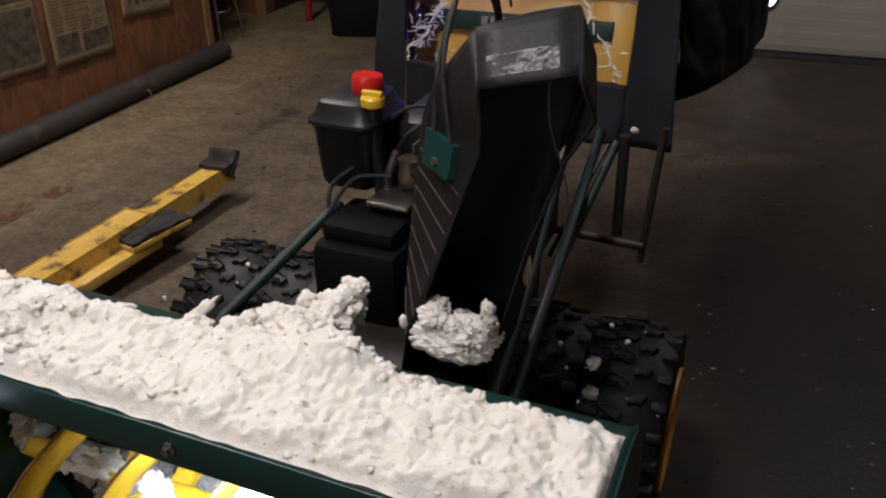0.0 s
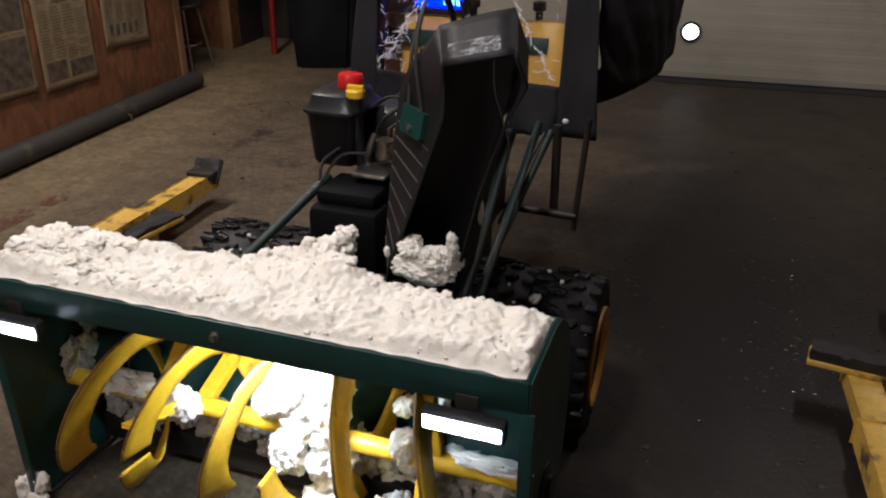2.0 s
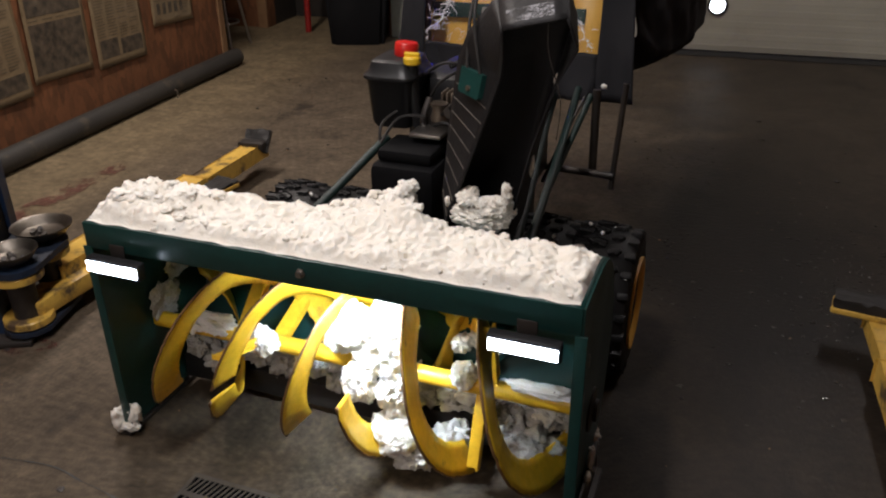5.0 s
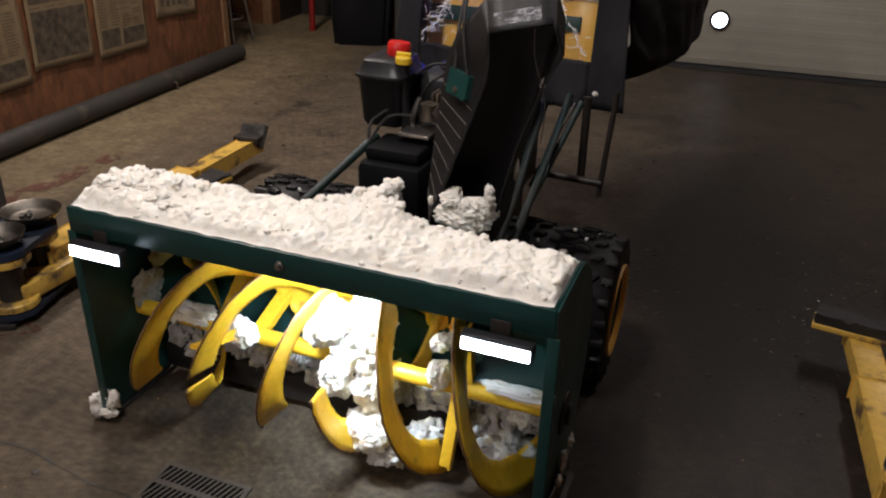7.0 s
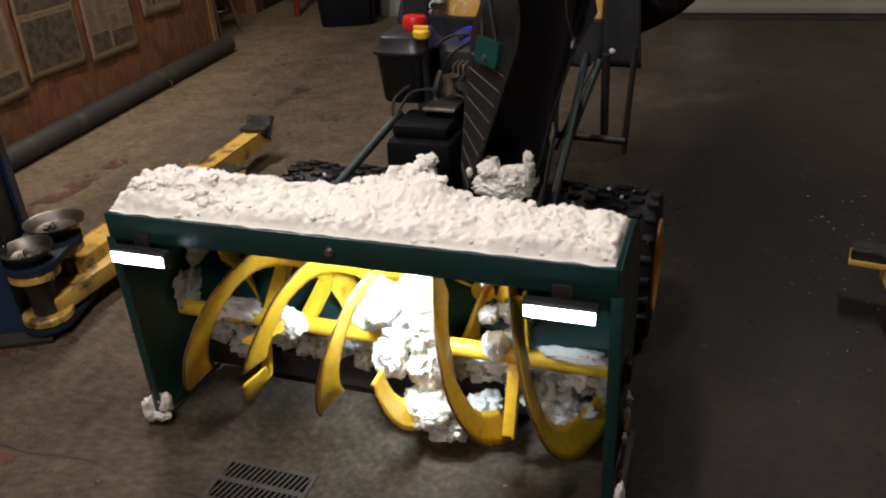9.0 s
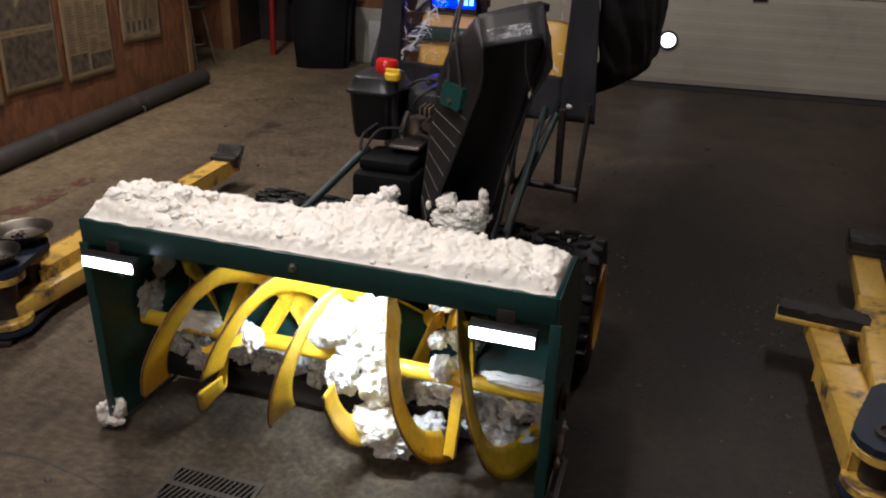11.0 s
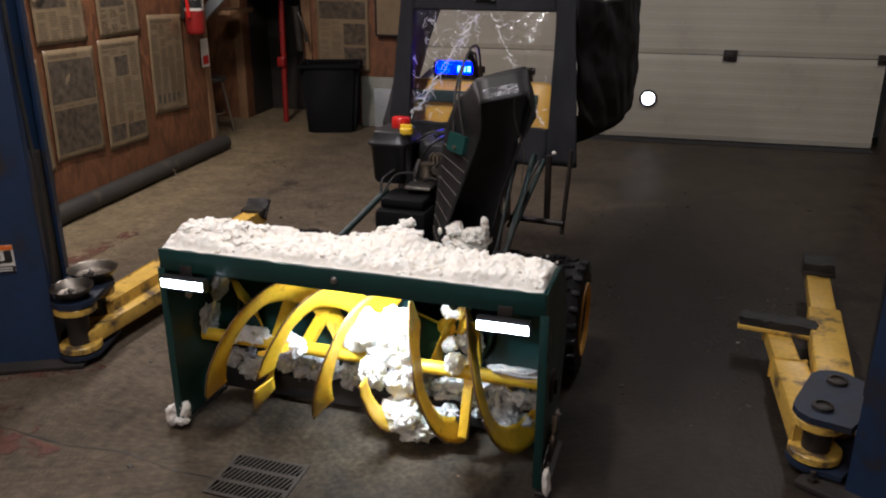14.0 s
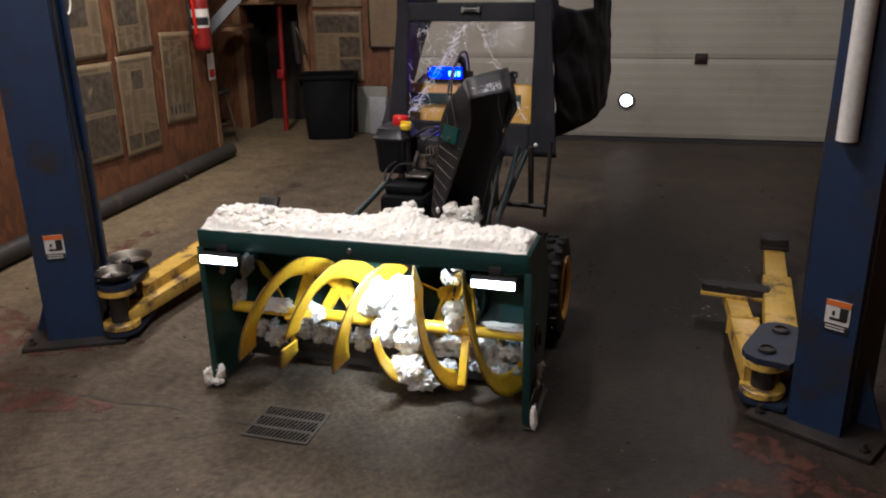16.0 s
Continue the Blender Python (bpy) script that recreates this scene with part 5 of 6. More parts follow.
part("bolt", lathe(bmesh.new(), [(0.0, 0.0), (0.007, 0.0), (0.007, 0.008), (0.0, 0.008)], 6, BM @ pose(0, -0.004, -0.014, 90, 0, 0)), M_COPPER, ch)
b0, b1 = BM @ Vector((-0.024, -0.004, 0.022)), BM @ Vector((0.03, -0.004, 0.022))
for run, r in (([b0, b0 + Vector((-0.012, 0.06, 0.11)), (0.19, 0.62, 1.10), (0.14, 0.95, 1.08), (0.05, 1.3, 0.92)], 0.004), ([b1, b1 + Vector((-0.03, 0.05, 0.13)), (0.205, 0.62, 1.13), (0.15, 0.95, 1.1), (0.06, 1.35, 0.93)], 0.004), ([(0.205, 0.62, 1.11), (0.2, 0.66, 1.12), (0.17, 0.85, 1.0), (0.12, 0.95, 0.86), (0.02, 0.85, 0.80)], 0.008)):
    part("control_cable", tube(bmesh.new(), curve_pts(run), r, 8), M_RUBBER, ch)
part("spring_wire", tube(bmesh.new(), curve_pts([Vector(FR[5]).lerp(Vector(FL[5]), 0.3) + Vector((0, 0.01, 0.008)), (0.415, 0.352, 0.98), (0.44, 0.37, 0.88), (0.43, 0.40, 0.78)]), 0.0012, 6), M_RIB, ch)

# ---------------------------------------------------------------- snow cab on the handles
cab = thing("snow_cab", "black canvas snow cab with creased clear vinyl windows", "snow cab")
WX0, WX1, WZ0, WZ1 = -0.212, 0.362, 0.772, 1.205


def front_y(z):
    return 1.235 + 0.10 * (z - 0.77) / 0.43 * 0.6


def front_pt(x, z, puff=1.0):
    return Vector((x, front_y(z) + puff * (0.014 * noise.noise(Vector((x * 9, z * 4, 1))) + 0.009 * abs(noise.noise(Vector((x * 22 + z * 6, z * 5, 4)))) + 0.003 * noise.noise(Vector((x * 60, z * 18, 6)))), z))


def left_x(z):
    return -0.265 - 0.04 * max(0, (1.25 - z) / 0.6)


def right_x(z):
    return 0.437 + 0.05 * max(0, (1.2 - z) / 0.6)


def low_z(x):
    return 0.655 - 0.03 * math.sin(max(0.0, (x + 0.2) / 0.7) * 3.0)


for nm, f in (
    ("panel_left", lambda u, v: front_pt(left_x(0.65 + 0.67 * v) * (1 - u) + WX0 * u, 0.65 + 0.67 * v)),
    ("panel_right", lambda u, v: front_pt(WX1 * (1 - u) + right_x(0.63 + 0.69 * v) * u, 0.63 + 0.69 * v)),
    ("panel_low", lambda u, v: front_pt(WX0 * (1 - u) + WX1 * u, low_z(WX0 * (1 - u) + WX1 * u) * (1 - v) + WZ0 * v, 2.2)),
    ("panel_high", lambda u, v: front_pt(WX0 * (1 - u) + WX1 * u, WZ1 + (1.285 - WZ1) * v)),
):
    thicken(part(nm, sheet(14, 26, f) if "left" in nm or "right" in nm else sheet(30, 10, f), M_FABRIC, cab), 0.003, 0)
CREASES = ((0.065, 1.2, -0.215, 0.775), (0.109, 1.2, 0.215, 0.99), (0.25, 1.04, 0.345, 0.775), (-0.15, 1.2, -0.08, 1.08), (-0.03, 1.2, -0.12, 1.02), (0.12, 1.2, 0.22, 1.1), (-0.20, 1.19, 0.02, 1.18), (-0.2, 0.8, 0.03, 0.81), (-0.16, 0.84, -0.02, 0.80), (-0.19, 0.93, -0.21, 0.78))


def pane_pt(u, v):
    x, z = WX0 + (WX1 - WX0) * u, WZ0 + (WZ1 - WZ0) * v
    d = 0.0
    w = 0.014 * noise.noise(Vector((x * 24, z * 24, 7)))
    for k, (xa, za, xb, zb) in enumerate(CREASES):
        ex, ez = xb - xa, zb - za
        L = math.hypot(ex, ez)
        t = ((x - xa) * ex + (z - za) * ez) / L
        if -0.02 < t < L + 0.02:
            q = ((x - xa) * ez - (z - za) * ex) / L + w
            fade = math.exp(-(q / (0.026 if k in (0, 3, 4, 5) else 0.014)) ** 2)
            d += (0.007 if k < 3 else 0.003) * math.exp(-(q / 0.007) ** 2)
            d += (0.005 if k < 3 else 0.004) * fade * (noise.noise(Vector((x * 75, z * 60, k))) + 0.5 * noise.noise(Vector((x * 150, z * 125, k))))
    d += 0.006 * noise.noise(Vector((x * 9, z * 6, 2))) + 0.0014 * noise.noise(Vector((x * 40, z * 30, 3)))
    e = min(1, 12 * min(u, 1 - u, v, 1 - v))
    return Vector((x, front_y(z) + 0.004 - d * e, z))


pane = part("window", sheet(300, 230, pane_pt), M_VINYL, cab, "creased clear vinyl window")
pane.visible_shadow = False
# crease highlights painted white: ragged lines and short broken strokes beside them
M_GLINT = mat("painted_glint", (0.95, 0.95, 0.94), (0.9, 0.9, 0.88), rough=0.25, fine=0.03, rough_var=0.05, coat=1.0)
rnd = random.Random(55)
glints = bmesh.new()


def stroke(x, z, dx, dz, n, r, wild):
    """A wandering thin highlight that starts at x, z on the pane and keeps its heading."""
    pts = []
    step, ang = math.hypot(dx, dz), math.atan2(dz, dx)
    for k in range(n):
        pts.append(pane_pt((x - WX0) / (WX1 - WX0), (z - WZ0) / (WZ1 - WZ0)) + Vector((0, -0.002, 0)))
        ang += rnd.gauss(0, wild)
        x, z = x + step * math.cos(ang), z + step * math.sin(ang)
        if not (WX0 + 0.004 < x < WX1 - 0.004 and WZ0 + 0.004 < z < WZ1 - 0.004):
            break
    if len(pts) > 1:
        tube(glints, pts, [r * (0.45 + 0.55 * math.sin(math.pi * (k + 0.5) / len(pts))) for k in range(len(pts))], 5)


for xa, za, xb, zb, spread, loose in ((0.062, 1.195, -0.205, 0.78, 0.012, 60), (0.048, 1.195, -0.185, 0.80, 0.012, 30), (0.109, 1.195, 0.215, 0.99, 0.004, 10), (0.215, 0.99, 0.343, 0.78, 0.005, 14)):
    t = 0.0
    while t < 0.98:
        x, z = xa + (xb - xa) * t, za + (zb - za) * t
        step = rnd.uniform(0.05, 0.12)
        n = 8
        stroke(x + rnd.gauss(0, spread * 0.25), z, (xb - xa) * step / n, (zb - za) * step / n, n + 1, rnd.uniform(0.0018, 0.003), 0.2)
        t += step * rnd.uniform(0.85, 1.1)
    for k in range(loose):
        t = rnd.random()
        a = math.atan2(zb - za, xb - xa) + rnd.gauss(0, 0.7)
        stroke(xa + (xb - xa) * t + rnd.gauss(0, spread), za + (zb - za) * t + rnd.gauss(0, spread), 0.003 * math.cos(a), 0.004 * math.sin(a), rnd.randint(5, 14), rnd.uniform(0.0007, 0.0014), 0.45)
for cx, cz, sx, sz, count in ((-0.13, 1.15, 0.03, 0.04, 14), (-0.02, 1.15, 0.03, 0.035, 14), (-0.10, 1.03, 0.03, 0.035, 10), (0.16, 1.16, 0.03, 0.03, 12), (-0.10, 0.80, 0.05, 0.014, 8), (-0.18, 0.86, 0.012, 0.05, 4), (-0.2, 0.98, 0.006, 0.08, 5), (0.335, 0.95, 0.006, 0.09, 5)):
    for k in range(count):
        a = rnd.uniform(0, 6.28)
        stroke(rnd.gauss(cx, sx), rnd.gauss(cz, sz), 0.003 * math.cos(a), 0.004 * math.sin(a), rnd.randint(5, 14), rnd.uniform(0.0007, 0.0014), 0.45)
part("glints", glints, M_GLINT, pane, "white broken highlight strokes painted along the vinyl creases")["kind"] = "stuff"


def top_pane(u, v):
    x, z = -0.235 + 0.655 * u, 1.285 + 0.36 * v
    return Vector((x, front_y(1.285) + 0.12 * v + 0.005 * noise.noise(Vector((x * 8, z * 8, 12))), z))


ob = part("window", sheet(60, 40, top_pane), M_VINYL, cab, "clear vinyl upper window")
ob.visible_shadow = False
bm = bmesh.new()
for xa in (-0.265, 0.405):
    box(bm, xa, front_y(1.285) - 0.004, 1.28, xa + 0.035, front_y(1.285) + 0.01, 1.66, 0.003, Matrix.Translation((0, front_y(1.285), 1.285)) @ Matrix.Rotation(-0.32, 4, "X") @ Matrix.Translation((0, -front_y(1.285), -1.285)))
box(bm, -0.265, front_y(1.285) + 0.105, 1.63, 0.44, front_y(1.285) + 0.13, 1.68, 0.005)
part("window_border", bm, M_FABRIC, cab)


def side_right(u, v):
    """The bulging right wall, from the front edge to the open back."""
    y = 1.30 + 0.85 * u
    lo = 0.665 + 0.10 * max(0, 1 - u * 5) + 0.03 * u
    z = lo + (1.62 - lo) * v
    bulge = 0.18 * math.sin(min(1, u * 1.55) * math.pi / 2) * (0.8 + 0.2 * math.sin(v * 3.0))
    x = right_x(z) - 0.012 + bulge + 0.02 * noise.noise(Vector((u * 4, v * 5, 5))) + 0.018 * abs(noise.noise(Vector((u * 4 + v * 5, v * 3 - u * 3, 9)))) + 0.004 * noise.noise(Vector((u * 24, v * 20, 9)))
    x -= 0.10 * (max(0, 0.07 - v) / 0.07) ** 2
    return Vector((x, y, z))


def side_left(u, v):
    y = 1.30 + 0.85 * u
    lo = 0.66
    z = lo + (1.62 - lo) * v
    x = left_x(z) + 0.006 - 0.24 * math.sin(min(1, u * 1.4) * math.pi / 2) * (1 - v) ** 1.3 + 0.014 * noise.noise(Vector((u * 6, v * 4, 15)))
    return Vector((x, y, z))


bm = sheet(60, 60, side_right)
hole = []
for k, face in enumerate(bm.faces):
    i, j = (k // 60 + 0.5) / 60, (k % 60 + 0.5) / 60
    if 0.05 < i < 0.42 and 0.60 < j < 0.97:
        hole.append(face)
bmesh.ops.delete(bm, geom=hole, context="FACES")
thicken(part("side_panel", bm, M_FABRIC, cab, "bulging black canvas side"), 0.003, 0)
thicken(part("side_panel", sheet(30, 30, side_left), M_FABRIC, cab), 0.003, 0)
ob = part("side_window", sheet(70, 70, lambda u, v: side_right(0.045 + 0.38 * u, 0.595 + 0.38 * v) + Vector((0.003 + 0.006 * noise.noise(Vector((u * 9, v * 7, 3))) + 0.003 * noise.noise(Vector((u * 26, v * 20, 3))), 0, 0))), M_VINYL, cab, "shiny creased vinyl side window")
ob.visible_shadow = False
part("roof", sheet(20, 20, lambda u, v: Vector((-0.30 + 0.90 * u, 1.42 + 0.75 * v, 1.64 + 0.06 * math.sin(u * math.pi)))), M_FABRIC, cab)
bm = tube(bmesh.new(), [(-0.25, 1.36, 0.7), (-0.25, 1.44, 1.62)], 0.012, 8)
tube(bm, [(0.42, 1.36, 0.7), (0.42, 1.44, 1.62)], 0.012, 8)
part("pole", bm, M_DARK, cab)
bm = bmesh.new()
ly = front_y(1.25) - 0.018
for x0, x1, z0, z1 in ((0.045, 0.115, 1.247, 1.262), (0.038, 0.05, 1.243, 1.266), (0.110, 0.122, 1.243, 1.266)):
    box(bm, x0, ly - 0.003, z0, x1, ly + 0.02, z1, 0.004)
part("badge", bm, M_PALE, cab, "small pale maker's badge")
part("badge_bar", boxed(0.055, ly - 0.005, 1.251, 0.105, ly - 0.0032, 1.258, 0.0005), M_LABEL, cab)

# control panel inside the cab
TP = pose(0, 1.52, 0.9, -16) @ pose(0, -1.52, -0.9)
cp = part("control_panel", boxed(-0.325, 1.52, 0.64, 0.31, 1.60, 0.905, 0.03, TP), M_PANEL, sb, "yellow control panel")
part("panel_wing", boxed(0.20, 1.505, 0.62, 0.33, 1.60, 0.908, 0.03, TP), M_PANEL, cp)
part("stripe", boxed(-0.27, 1.494, 0.80, 0.27, 1.519, 0.85, 0.001, TP), M_GREEN, cp, "green stripe across the panel")
bm = bmesh.new()
x = -0.09
for w in (0.02, 0.018, 0.02, 0.02, 0.008, 0.028, 0.02, 0.018):
    box(bm, x, 1.490, 0.812, x + w, 1.4935, 0.838, 0.0008, TP)
    x += w + 0.005
part("stripe_mark", bm, M_PALE, cp, "pale maker's mark as plain blocks")
for x in (-0.18, 0.0, 0.22):
    bm = lathe(bmesh.new(), [(0.0, 0.0), (0.012, 0.0), (0.012, 0.03), (0.022, 0.035), (0.022, 0.06), (0.0, 0.065)], 14, pose(x, 1.56, 0.895))
    part("lever_knob", bm, M_PLASTIC, cp)
sl = thing("strobe_light", "small blue flashing light bar glowing on the control panel", "warning light")
part("base", boxed(-0.19, 1.52, 0.902, -0.02, 1.58, 0.925, 0.004), M_PLASTIC, sl)
for x in (-0.09, -0.068, -0.046):
    part("cell", boxed(x, 1.514, 0.934, x + 0.016, 1.5175, 0.961, 0.002), M_STROBE_CORE, sl, "bright core of the blue light")
# caps added to stop the blue glow spreading sideways
for x in (-0.195, -0.024):
    part("light_stop", boxed(x, 1.512, 0.902, x + 0.008, 1.585, 0.975, 0.002), M_PLASTIC, sl)
part("lens", boxed(-0.185, 1.518, 0.925, -0.025, 1.575, 0.97, 0.008), M_STROBE, sl, "glowing blue lens")

# ---------------------------------------------------------------- snow


def deck_z(y):
    if y <= ARC_Y:
        return 0.6095
    z = ARC_Z + (ARC_R + 0.005) * math.sqrt(max(0.0, 1 - ((y - ARC_Y) / ARC_D) ** 2)) if y < ARC_Y + ARC_D else 0.0
    return max(z, 0.545)


def smooth(a, b, x):
    t = max(0.0, min(1.0, (x - a) / (b - a)))
    return t * t * (3 - 2 * t)


def back_edge(x):
    return 0.228 - 0.02 * smooth(0.0, -0.3, x) + 0.05 * math.exp(-((x - 0.06) / 0.1) ** 2) + 0.012 * noise.noise(Vector((x * 30, 1, 1)))


LUMPS = [(-0.47, 0.12, 0.03, 0.05), (-0.43, 0.07, 0.012, 0.025), (-0.37, 0.10, 0.016, 0.03), (-0.40, 0.17, 0.022, 0.045), (-0.50, 0.07, 0.018, 0.04), (-0.33, 0.13, 0.018, 0.07), (-0.2, 0.16, 0.012, 0.08), (0.13, 0.24, 0.035, 0.045), (0.17, 0.20, 0.028, 0.04), (0.08, 0.20, 0.012, 0.06), (0.4, 0.1, 0.006, 0.1)]


def snow_pt(u, v):
    x = X0 + 0.004 + (X1 - X0 - 0.012) * u
    s = 0.5 - 0.5 * math.cos(math.pi * (0.04 + 0.96 * v))
    yb = back_edge(x)
    yf = 0.004 + 0.006 * noise.noise(Vector((x * 25, 0, 8)))
    y = yf + (yb - yf) * s
    edge = smooth(0, 0.032, y - yf) * smooth(0, 0.03, yb - y) * smooth(0, 0.014, x - X0) * smooth(0, 0.010, X1 - 0.007 - x)
    edge = max(edge, 0.0)
    h = 0.017 - 0.004 * smooth(0.1, 0.5, x)
    for lx, ly, lh, lr in LUMPS:
        h += lh * math.exp(-((x - lx) ** 2 + (y - ly) ** 2) / lr ** 2)
    p = Vector((x, y, 0))
    h += 0.004 + 0.010 * noise.noise(p * 14) + 0.009 * noise.noise(p * 29 + Vector((3, 0, 0))) + 0.007 * (0.4 - abs(noise.noise(p * 50))) + 0.006 * noise.noise(p * 76) + 0.0036 * noise.noise(p * 155) + 0.0016 * noise.noise(p * 310)
    wob = Vector((0.006 * noise.noise(p * 60 + Vector((0, 9, 0))), 0.006 * noise.noise(p * 60 + Vector((0, 0, 9))), 0)) * edge
    return Vector((x, y, deck_z(y) + max(0.0, h) * edge)) + wob


solo("snow_layer", sheet(330, 80, snow_pt), M_SNOW, "crumbly wet snow heaped along the auger housing top", "snow", kind="stuff")


@functools.cache
def ball(sub):
    """Unit directions and triangles of an icosphere."""
    bm = bmesh.new()
    bmesh.ops.create_icosphere(bm, subdivisions=sub, radius=1)
    bm.verts.index_update()
    out = [v.co.normalized() for v in bm.verts], [[v.index for v in f.verts] for f in bm.faces]
    bm.free()
    return out


def snow_bits(name, items, label, sub=5, material=None, rough=0.4):
    verts, faces = [], []
    for i, (c, r) in enumerate(items):
        dirs, tris = ball(sub if max(r) > 0.011 else min(sub, 2))
        seed, base = i + 11 + len(items), len(verts)
        off = Vector((seed * 3.17, seed * 1.73, seed * 2.31))
        for d in dirs:
            k = 1 + rough * (noise.noise(d * 1.6 + off) + 0.55 * noise.noise(d * 3.4 + off))
            if sub > 2 and len(dirs) > 100:
                k += rough * (0.36 * noise.noise(d * 7.1 + off) + 0.24 * noise.noise(d * 14.7 + off) + 0.12 * noise.noise(d * 31 + off) + 0.05 * noise.noise(d * 63 + off))
            verts.append((c[0] + d.x * r[0] * k, c[1] + d.y * r[1] * k, c[2] + d.z * r[2] * k))
        faces += [[base + q for q in f] for f in tris]
    me = bpy.data.meshes.new(name)
    me.from_pydata(verts, [], faces)
    me.materials.append(material or M_SNOW)
    me.shade_smooth()
    return tagged(new(name, me), label, "snow", "", "stuff")


# crumbs and clods lying on the layer, thickest at the left end
rnd = random.Random(77)
crumbs = []
for k in range(380):
    u, v = rnd.random(), rnd.uniform(0.08, 0.97)
    p = snow_pt(u, v)
    q = 0.0014 + 0.006 * rnd.random() ** 4
    crumbs.append(((p.x, p.y, p.z - q * 0.1), (q * rnd.uniform(0.8, 1.5), q, q * rnd.uniform(0.6, 1.0))))
for k in range(34):
    p = snow_pt(rnd.uniform(0.02, 0.24), rnd.uniform(0.25, 0.97))
    q = rnd.uniform(0.010, 0.022)
    crumbs.append(((p.x, p.y, p.z - q * 0.25), (q * rnd.uniform(0.8, 1.4), q, q * rnd.uniform(0.6, 1.0))))
for k in range(36):
    p = snow_pt(rnd.uniform(0.2, 0.98), rnd.uniform(0.7, 0.99))
    q = rnd.uniform(0.006, 0.013)
    crumbs.append(((p.x, p.y, p.z), (q * rnd.uniform(0.8, 1.4), q, q * rnd.uniform(0.5, 0.8))))
snow_bits("snow_crumbs", crumbs, "loose crumbs and clods of snow on the layer", 4)


rnd = random.Random(33)
heap = [((0.045, 0.40, 0.572), (0.042, 0.04, 0.042)), ((0.062, 0.415, 0.592), (0.026, 0.026, 0.026)), ((0.01, 0.37, 0.565), (0.045, 0.045, 0.038)), ((-0.04, 0.32, 0.568), (0.04, 0.045, 0.03)), ((0.02, 0.30, 0.578), (0.055, 0.055, 0.032)), ((-0.08, 0.26, 0.58), (0.035, 0.035, 0.025)), ((0.10, 0.25, 0.592), (0.045, 0.04, 0.028)), ((0.15, 0.23, 0.602), (0.045, 0.04, 0.030)), ((0.185, 0.20, 0.61), (0.035, 0.035, 0.022)), ((0.04, 0.35, 0.575), (0.045, 0.045, 0.035)), ((-0.13, 0.22, 0.602), (0.03, 0.025, 0.02))]
for k in range(26):
    c, r = rnd.choice(heap[:10])
    q = rnd.uniform(0.008, 0.018)
    heap.append(((c[0] + rnd.uniform(-0.9, 0.9) * r[0], c[1] + rnd.uniform(-0.9, 0.7) * r[1], c[2] + rnd.uniform(0.3, 0.9) * r[2]), (q, q, q * 0.9)))
snow_bits("snow_heap", heap, "heap of crumbly snow beside the chute base", 5)
snow_bits("chute_snow", [((0.272, 0.405, 0.578), (0.05, 0.042, 0.03)), ((0.30, 0.38, 0.598), (0.045, 0.03, 0.034)), ((0.318, 0.368, 0.615), (0.022, 0.018, 0.03)), ((0.33, 0.366, 0.65), (0.011, 0.011, 0.026)), ((0.232, 0.392, 0.60), (0.026, 0.026, 0.042)), ((0.265, 0.368, 0.578), (0.06, 0.026, 0.028)), ((0.235, 0.375, 0.62), (0.024, 0.02, 0.02)), ((0.275, 0.37, 0.612), (0.02, 0.016, 0.018))], "chunk of packed snow in the chute mouth", 6)
snow_bits("housing_snow", [((0.10, 0.16, 0.30), (0.07, 0.06, 0.075)), ((0.04, 0.15, 0.36), (0.055, 0.05, 0.06)), ((0.14, 0.14, 0.22), (0.05, 0.05, 0.06)), ((0.06, 0.12, 0.24), (0.045, 0.045, 0.055)), ((0.12, 0.18, 0.38), (0.05, 0.05, 0.05)), ((0.15, 0.10, 0.12), (0.06, 0.05, 0.05)), ((-0.02, 0.19, 0.30), (0.04, 0.04, 0.05))], "bright snow packed round the auger gearbox", 6, None, 0.3)
snow_bits("housing_snow", [((-0.38, 0.17, 0.275), (0.065, 0.03, 0.026)), ((-0.43, 0.16, 0.272), (0.03, 0.03, 0.025)), ((-0.22, 0.14, 0.275), (0.04, 0.035, 0.035)), ((0.30, 0.16, 0.285), (0.03, 0.03, 0.032)), ((0.26, 0.30, 0.40), (0.04, 0.05, 0.03)), ((0.48, 0.16, 0.287), (0.07, 0.022, 0.012))], "snow stuck on the auger shaft", 5)
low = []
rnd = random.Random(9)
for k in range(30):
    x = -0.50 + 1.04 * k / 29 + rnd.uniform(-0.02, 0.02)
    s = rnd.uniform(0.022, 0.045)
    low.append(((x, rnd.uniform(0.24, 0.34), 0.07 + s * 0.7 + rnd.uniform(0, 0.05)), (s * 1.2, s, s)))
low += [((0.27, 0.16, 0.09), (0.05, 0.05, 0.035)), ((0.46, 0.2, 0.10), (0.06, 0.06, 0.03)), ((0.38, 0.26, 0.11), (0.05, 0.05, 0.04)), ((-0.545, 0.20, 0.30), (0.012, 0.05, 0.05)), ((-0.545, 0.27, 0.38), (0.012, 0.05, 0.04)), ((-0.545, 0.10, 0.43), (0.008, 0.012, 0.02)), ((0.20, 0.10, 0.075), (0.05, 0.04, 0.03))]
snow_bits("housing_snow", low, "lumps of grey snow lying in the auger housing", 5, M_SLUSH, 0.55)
rnd = random.Random(61)
low_snow = []
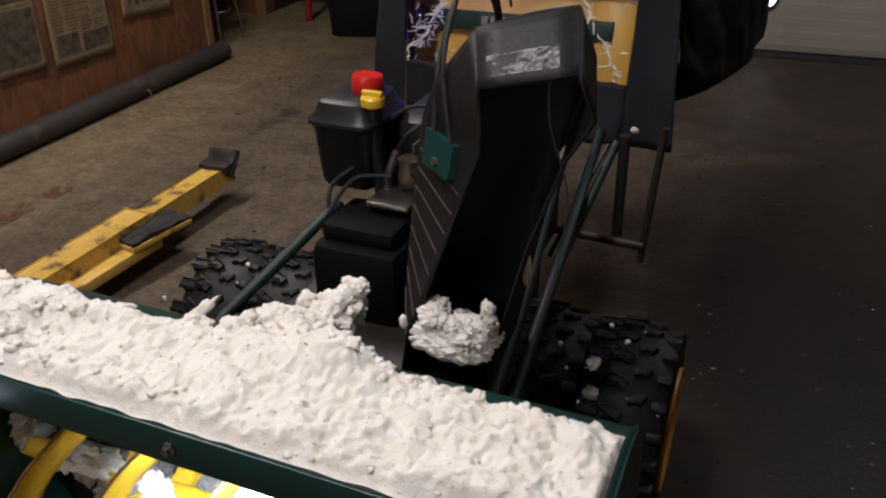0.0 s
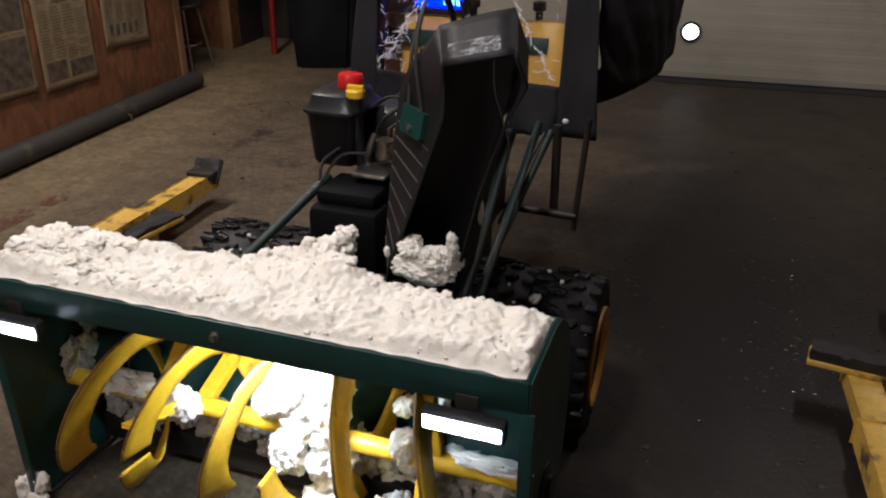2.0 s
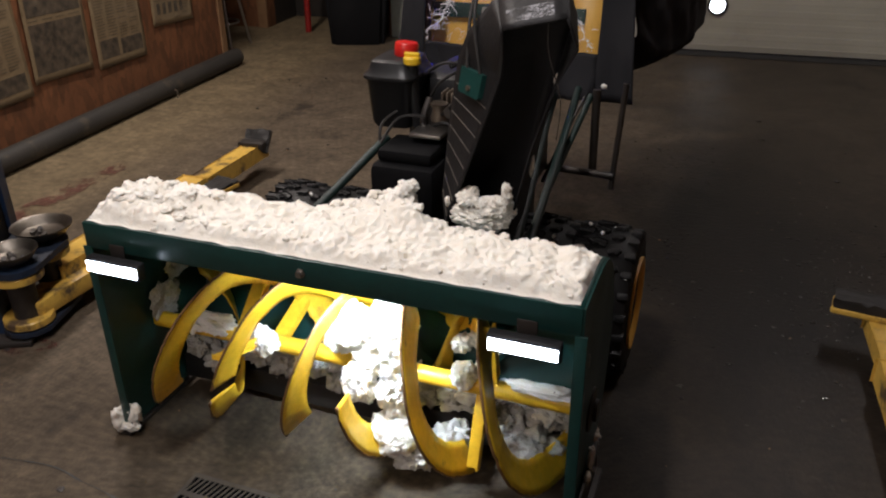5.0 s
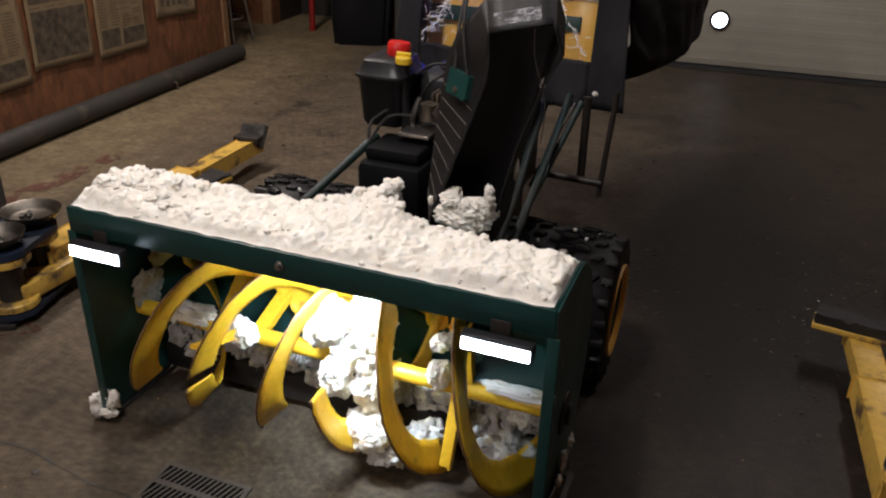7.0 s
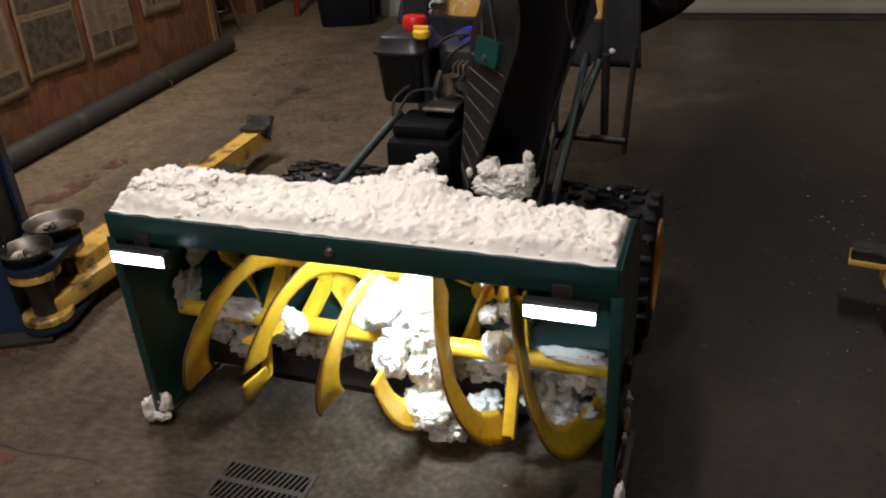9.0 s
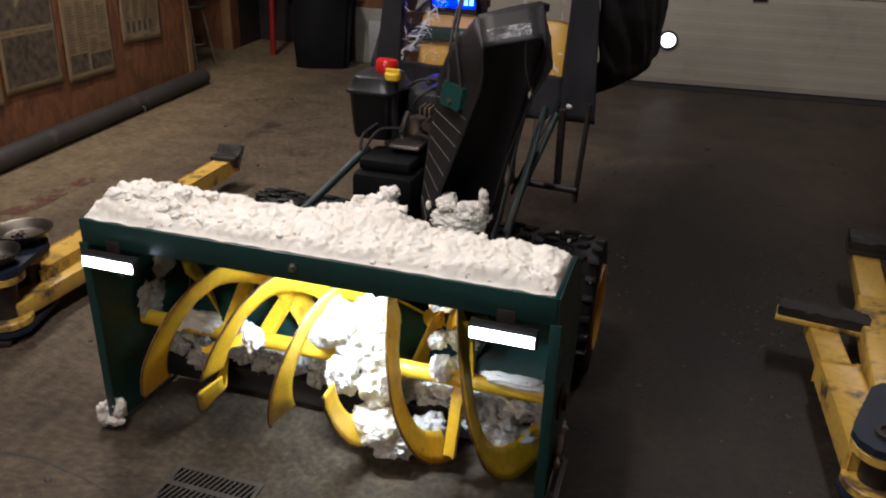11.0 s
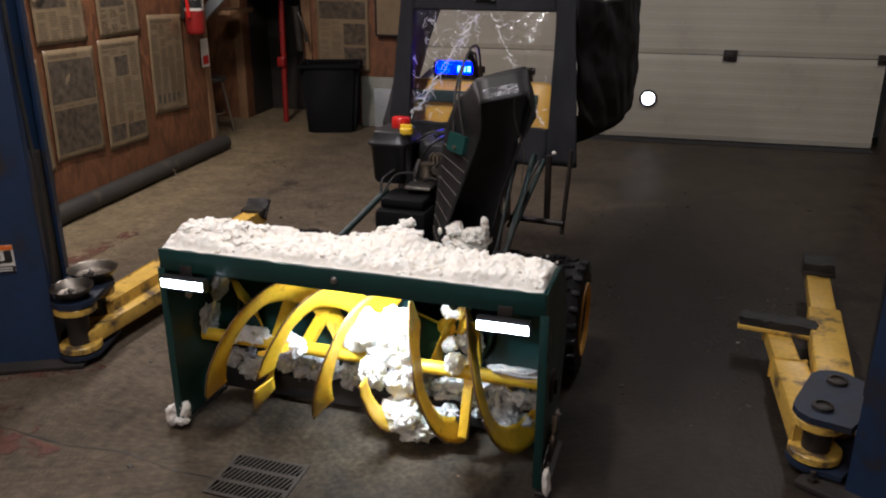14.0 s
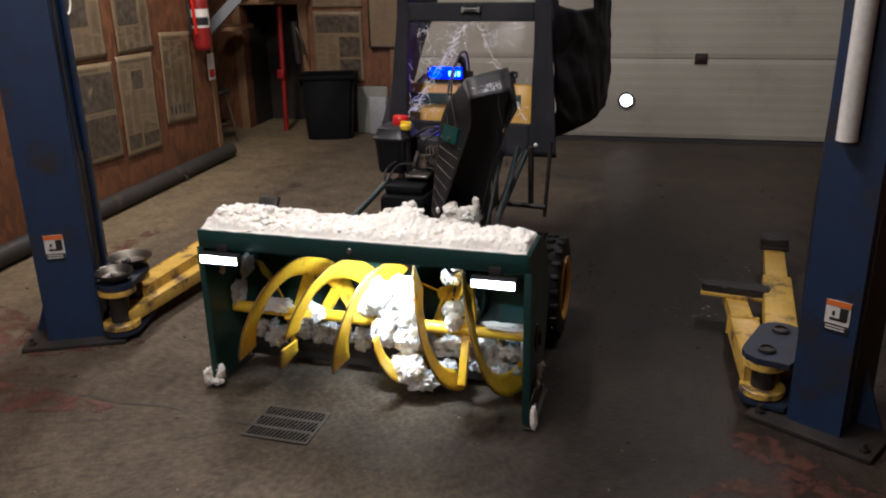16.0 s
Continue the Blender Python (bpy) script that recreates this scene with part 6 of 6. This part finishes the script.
for k in range(24):
    q = rnd.uniform(0.016, 0.036)
    low_snow.append(((rnd.uniform(0.20, 0.55), rnd.uniform(0.25, 0.33), rnd.uniform(0.09, 0.17)), (q * 1.3, q, q * 0.8)))
for k in range(9):
    q = rnd.uniform(0.014, 0.026)
    low_snow.append(((rnd.uniform(0.22, 0.33), rnd.uniform(0.28, 0.34), rnd.uniform(0.18, 0.30)), (q * 1.2, q, q)))
snow_bits("housing_snow", low_snow, "crumbled snow heaped against the housing back", 4, None, 0.6)
snow_bits("skid_snow", [((-0.585, 0.0, 0.045), (0.018, 0.02, 0.035)), ((-0.545, 0.01, 0.06), (0.018, 0.016, 0.03)), ((-0.56, 0.0, 0.03), (0.03, 0.016, 0.014))], "snow stuck on the skid shoe", 4)
snow_bits("skid_snow", [((0.612, 0.0, 0.05), (0.012, 0.014, 0.045)), ((0.60, 0.16, 0.13), (0.008, 0.012, 0.03)), ((0.60, 0.13, 0.10), (0.007, 0.014, 0.014))], "snow stuck on the housing side", 4)
bits = []
rnd = random.Random(21)
for k in range(26):
    a, x = rnd.uniform(-0.2, 1.9), rnd.choice((rnd.uniform(0.29, 0.6), rnd.uniform(0.29, 0.6), rnd.uniform(-0.58, -0.26)))
    s = rnd.uniform(0.0015, 0.005)
    bits.append(((x, 0.735 - 0.216 * math.sin(a), 0.213 + 0.216 * math.cos(a)), (s, s, s)))
bits.append(((0.45, 0.66, 0.395), (0.012, 0.03, 0.012)))
bits.append(((0.46, 0.60, 0.36), (0.016, 0.012, 0.016)))
snow_bits("tyre_snow", bits, "flecks of snow on the tyres", 3, None, 0.7)
snow_bits("brace_snow", [((-0.235, 0.36, 0.525), (0.014, 0.05, 0.012)), ((0.20, 0.33, 0.63), (0.006, 0.006, 0.012)), ((0.412, 0.45, 0.9), (0.006, 0.008, 0.012)), ((0.405, 1.14, 0.70), (0.01, 0.004, 0.008)), ((0.362, 0.46, 0.69), (0.006, 0.010, 0.03))], "smears of snow on the machine", 3)
